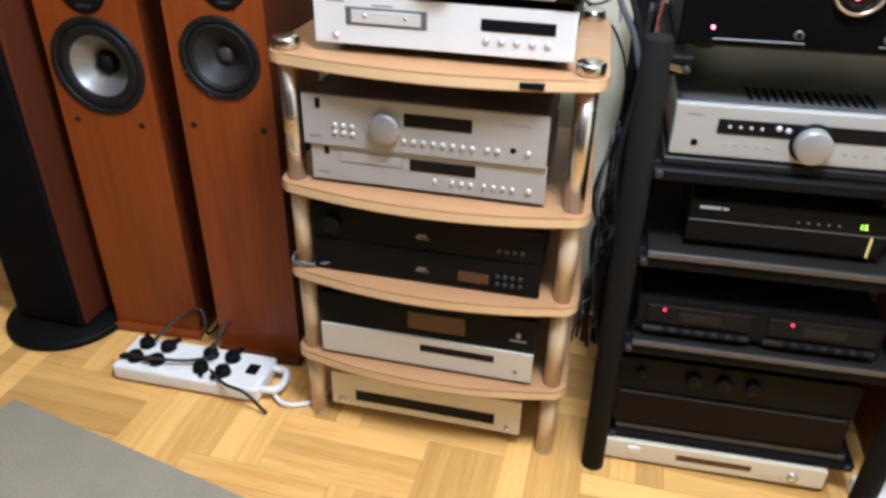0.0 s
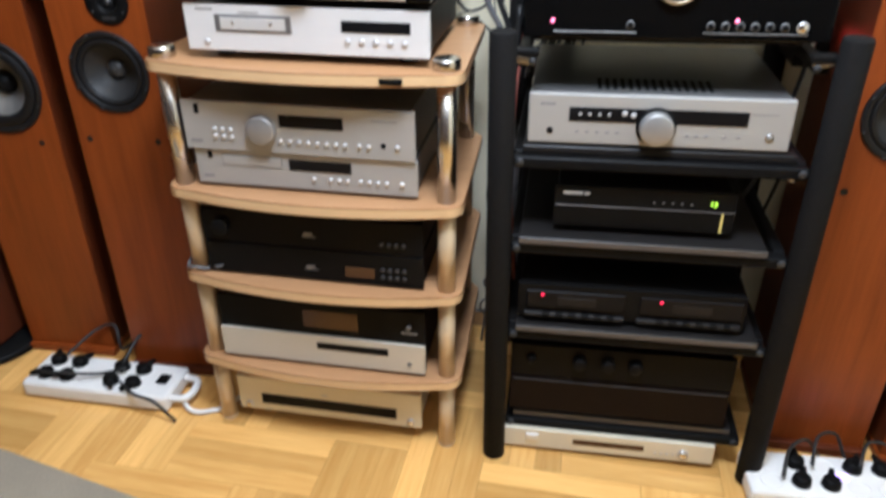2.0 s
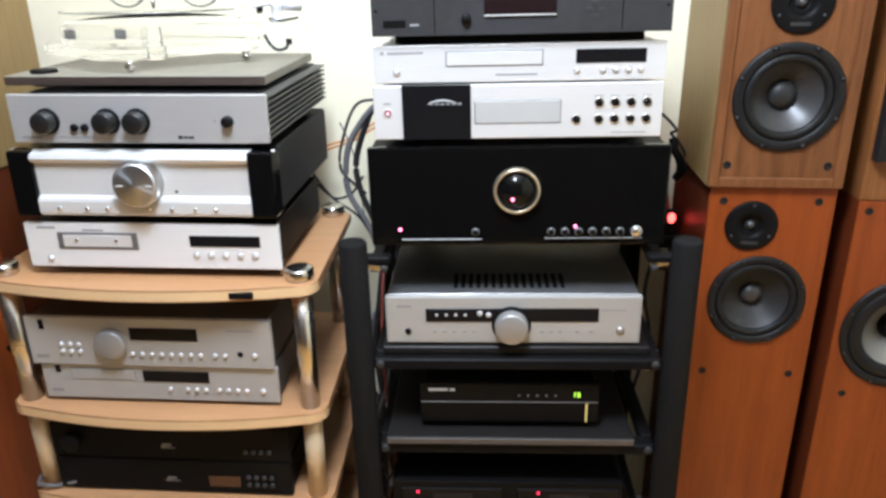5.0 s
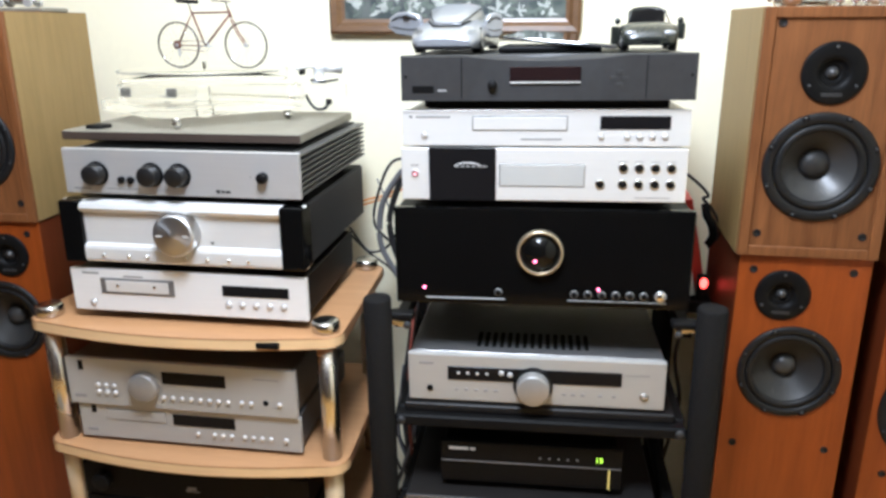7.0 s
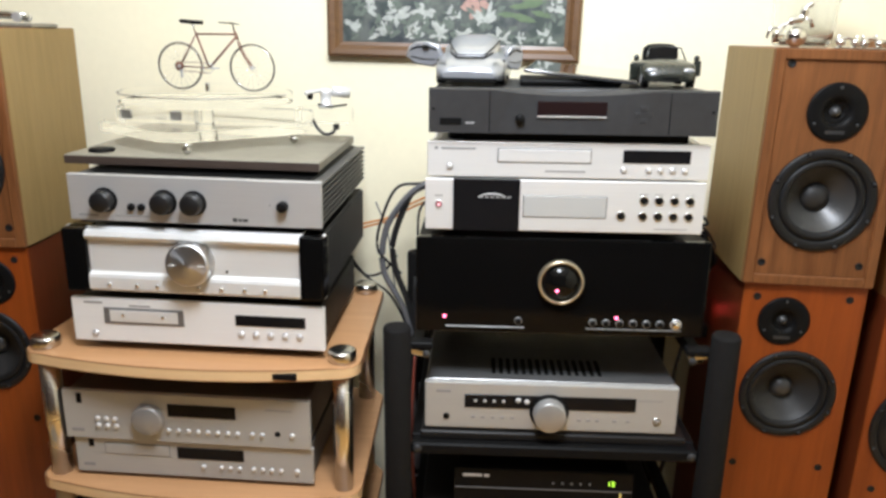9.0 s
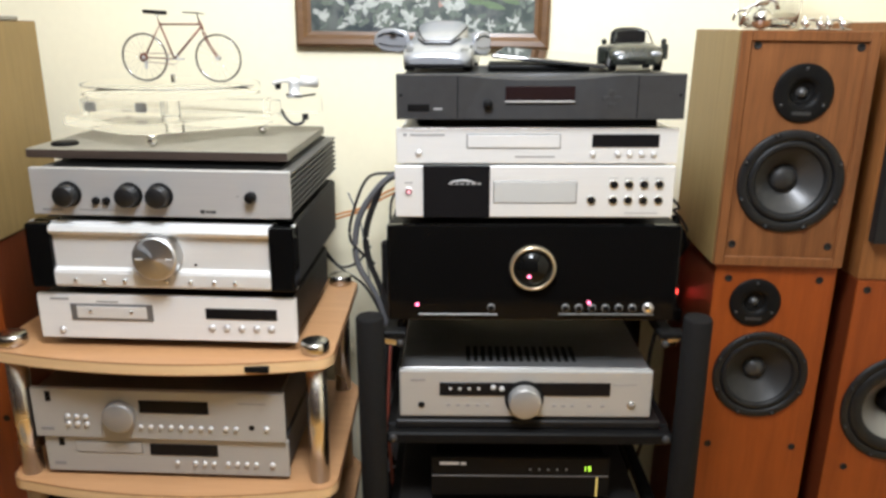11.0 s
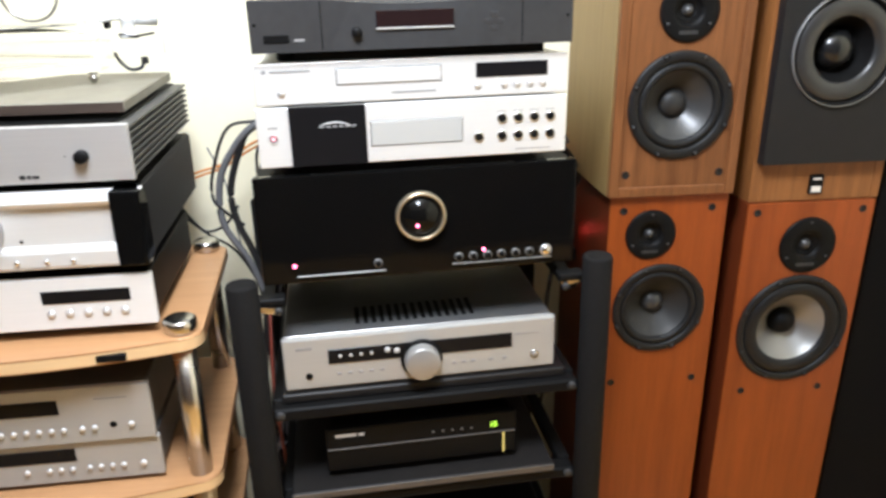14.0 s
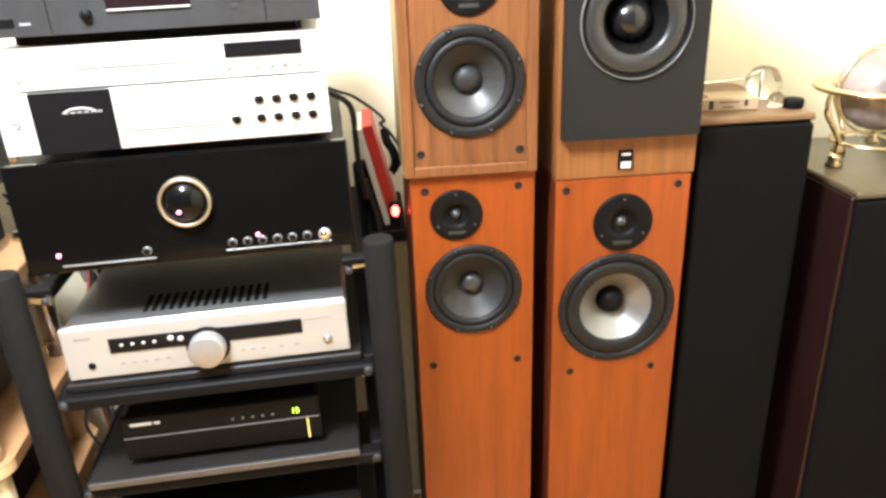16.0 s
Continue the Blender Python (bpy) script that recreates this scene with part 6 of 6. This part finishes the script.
# cables between the racks
for pts, r, mt, lab in (
    ([(0.18, 1.40, 1.062), (0.098, 1.40, 1.057), (0.049, 1.40, 1.044), (0.018, 1.40, 0.969), (0.014, 1.40, 0.923), (0.033, 1.40, 0.898), (0.06, 1.41, 0.87)], 0.0028, M_CABLE, "thin black signal cable"),
    ([(0.19, 1.42, 1.085), (0.098, 1.40, 1.052), (0.049, 1.40, 0.999), (0.027, 1.40, 0.947), (0.027, 1.40, 0.876), (0.064, 1.40, 0.806), (0.085, 1.40, 0.74)], 0.0060, M_GREYCABLE, "thick grey speaker cable arching down"),
    ([(0.19, 1.41, 1.08), (0.093, 1.405, 1.046), (0.066, 1.405, 1.006), (0.044, 1.405, 0.936), (0.050, 1.405, 0.878), (0.072, 1.405, 0.82), (0.10, 1.41, 0.72)], 0.0060, M_CABLE, "thick black speaker cable arching down"),
    ([(0.17, 1.395, 1.05), (0.105, 1.39, 1.02), (0.095, 1.39, 0.96), (0.10, 1.40, 0.88)], 0.0024, M_CABLE, "thin black signal cable"),
    ([(-0.056, 1.50, 0.938), (-0.02, 1.50, 0.950), (0.02, 1.50, 0.962), (0.075, 1.50, 0.998), (0.18, 1.46, 1.05)], 0.0022, M_ORANGE, "thin orange cable between the racks"),
    ([(-0.056, 1.505, 0.929), (-0.02, 1.505, 0.941), (0.02, 1.505, 0.955), (0.075, 1.505, 0.988), (0.18, 1.465, 1.04)], 0.0022, M_ORANGE, "thin orange cable between the racks"),
    ([(-0.07, 1.50, 0.885), (-0.045, 1.50, 0.848), (-0.024, 1.50, 0.831), (0.01, 1.50, 0.843), (0.04, 1.48, 0.885)], 0.0026, M_CABLE, "thin black cable drooping between the racks"),
    ([(-0.07, 1.505, 0.866), (-0.03, 1.505, 0.828), (0.03, 1.51, 0.775), (0.065, 1.52, 0.66), (0.055, 1.50, 0.45), (0.08, 1.45, 0.20)], 0.0026, M_CABLE, "thin black cable hanging behind the racks"),
    ([(-0.01, 1.515, 0.99), (0.015, 1.51, 0.93), (0.025, 1.505, 0.87), (0.035, 1.50, 0.80)], 0.0016, M_GREYCABLE, "thin grey wire between the racks"),
    ([(0.09, 1.42, 0.86), (0.085, 1.40, 0.70), (0.07, 1.38, 0.55), (0.085, 1.36, 0.40), (0.07, 1.36, 0.25), (0.09, 1.38, 0.10)], 0.0055, M_CABLE, "black cable hanging between the racks"),
    ([(0.105, 1.40, 0.82), (0.095, 1.36, 0.66), (0.105, 1.33, 0.52), (0.08, 1.32, 0.42), (0.055, 1.36, 0.32), (0.08, 1.40, 0.12)], 0.0035, M_GREYCABLE, "grey cable hanging between the racks"),
    ([(0.11, 1.42, 0.90), (0.10, 1.38, 0.78), (0.098, 1.33, 0.68), (0.10, 1.30, 0.55), (0.115, 1.32, 0.30)], 0.0030, surface("dull_red_cable", (0.22, 0.05, 0.03), 0.5), "dull red cable hanging between the racks"),
    ([(0.07, 1.34, 0.55), (0.05, 1.33, 0.48), (0.075, 1.32, 0.42), (0.06, 1.33, 0.36), (0.085, 1.34, 0.30)], 0.0028, M_CABLE, "tangled black cable between the racks"),
    ([(0.545, 1.40, 1.066), (0.570, 1.39, 1.058), (0.590, 1.39, 1.050), (0.622, 1.39, 1.026), (0.640, 1.39, 1.006), (0.633, 1.40, 0.998), (0.648, 1.40, 0.982), (0.664, 1.40, 0.955), (0.667, 1.40, 0.930), (0.650, 1.40, 0.905)], 0.0026, M_CABLE, "thin black cable looping from the silver unit"),
    ([(0.545, 1.37, 1.066), (0.577, 1.37, 1.047), (0.588, 1.37, 1.025), (0.589, 1.37, 0.985), (0.591, 1.37, 0.94), (0.60, 1.38, 0.87)], 0.0050, M_CABLE, "black cable hanging behind the black amplifier"),
    ([(0.640, 1.41, 0.985), (0.642, 1.40, 0.968), (0.652, 1.395, 0.950), (0.656, 1.395, 0.930), (0.650, 1.40, 0.912)], 0.0080, M_BLACKPL, "black plug lead hanging beside the red book"),
    ([(0.60, 1.40, 0.90), (0.62, 1.38, 0.80), (0.605, 1.36, 0.70), (0.62, 1.36, 0.60), (0.60, 1.38, 0.45)], 0.0040, M_CABLE, "black cable hanging beside the black rack"),
    ([(0.50, 1.34, 0.58), (0.535, 1.31, 0.600), (0.56, 1.30, 0.625), (0.575, 1.34, 0.60), (0.57, 1.42, 0.55)], 0.0035, M_WHITEPL, "pale cable behind the small receiver"),
    ([(0.52, 1.36, 0.64), (0.55, 1.33, 0.625), (0.57, 1.34, 0.58), (0.565, 1.40, 0.50)], 0.0040, M_GREYCABLE, "grey cable behind the small receiver"),
):
    cable("signal_cable", pts, r, mt, lab)

rc = random.Random(21)
for q in range(17):
    x0, y0 = 0.040 + 0.0100 * q, 1.47 + 0.05 * rc.random()
    z0 = 0.90 if x0 > 0.11 else 0.62
    pts = [(x0 + 0.02 * rc.random(), y0 - 0.02, z0 - 0.05 * rc.random())]
    pts += [(x0 + rc.uniform(-0.028, 0.028), y0 + rc.uniform(-0.03, 0.02), z) for z in (0.80, 0.68, 0.55, 0.42, 0.30, 0.17) if z < z0 - 0.08]
    pts.append((x0 + rc.uniform(-0.03, 0.03), y0, 0.006))
    cable("bundled_cable", pts, rc.choice((0.0035, 0.005, 0.007)), M_CABLE if q % 4 else M_GREYCABLE, "dark cable hanging in the bundle behind the racks")
for q in range(6):
    x0, z0 = 0.055 + 0.012 * q, 0.16 + 0.07 * q
    loop = [(x0 + (0.030 + 0.006 * rc.random()) * math.cos(a) * 0.8, 1.40 + 0.02 * math.sin(a * 2), z0 + 0.040 * math.sin(a)) for a in [math.radians(-60 + 60 * k) for k in range(6)]]
    cable("looped_cable", loop, 0.0026, M_CABLE if q % 3 else M_GREYCABLE, "thin cable looped in the gap between the racks")

# rug
bm = B()
box(bm, -0.78, 0.0, -0.62, 0.0, 0.0, 0.008, 0.003, 2)
mono("rug", bm, M_RUG, pose(-0.396, 0.795, 0.0, 0, 0, -10), "flat grey woven rug lying on the parquet", "rug")


# ---- parquet planks, last ----
W = 0.162
PL, PWD = 2 * W, W / 3
OX, OY = -0.231 - 2 * W, 1.063 - W


def plank_mesh():
    bm = box(B(), -PL / 2 + 0.0005, PL / 2 - 0.0005, -PWD / 2 + 0.0002, PWD / 2 - 0.0002, -0.012, 0.0, 0.0004)
    me = bpy.data.meshes.new("plank")
    bm.to_mesh(me)
    bm.free()
    me.materials.append(M_OAK)
    return me


PLANK = plank_mesh()
rest_v, rest_f = [], []
src = [tuple(v.co) for v in PLANK.vertices]
faces = [tuple(p.vertices) for p in PLANK.polygons]
count = 0
for i in range(-40, 41):
    for j in range(-20, 21):
        bx, by = OX + W * (i + 2 * j), OY + W * (i - 2 * j)
        for vert in (0, 1):
            for k in range(3):
                if vert:
                    cx, cy = bx + 2 * W + PWD * (k + 0.5), by
                else:
                    cx, cy = bx + W, by + PWD * (k + 0.5)
                hx, hy = (PWD / 2, PL / 2) if vert else (PL / 2, PWD / 2)
                if cx - hx < WEST_X - 0.2 or cx + hx > EAST_X + 0.2 or cy - hy < SOUTH_Y - 0.2 or cy + hy > WALL_Y + 0.2:
                    continue
                rz = 90 if vert else 0
                if -1.1 < cx < 1.0 and 0.45 < cy < 1.45:
                    ob = new("plank", PLANK)
                    ob.parent = floor
                    ob.matrix_local = pose(cx, cy, 0, 0, 0, rz)
                    count += 1
                else:
                    n0 = len(rest_v)
                    for x, y, z in src:
                        rest_v.append((cx - y, cy + x, z) if vert else (cx + x, cy + y, z))
                    rest_f += [tuple(q + n0 for q in f) for f in faces]
me = bpy.data.meshes.new("planks")
me.from_pydata(rest_v, [], rest_f)
me.materials.append(M_OAK)
ob = new("planks", me)
ob.parent = floor
tagged(ob, "oak parquet planks", kind="stuff")
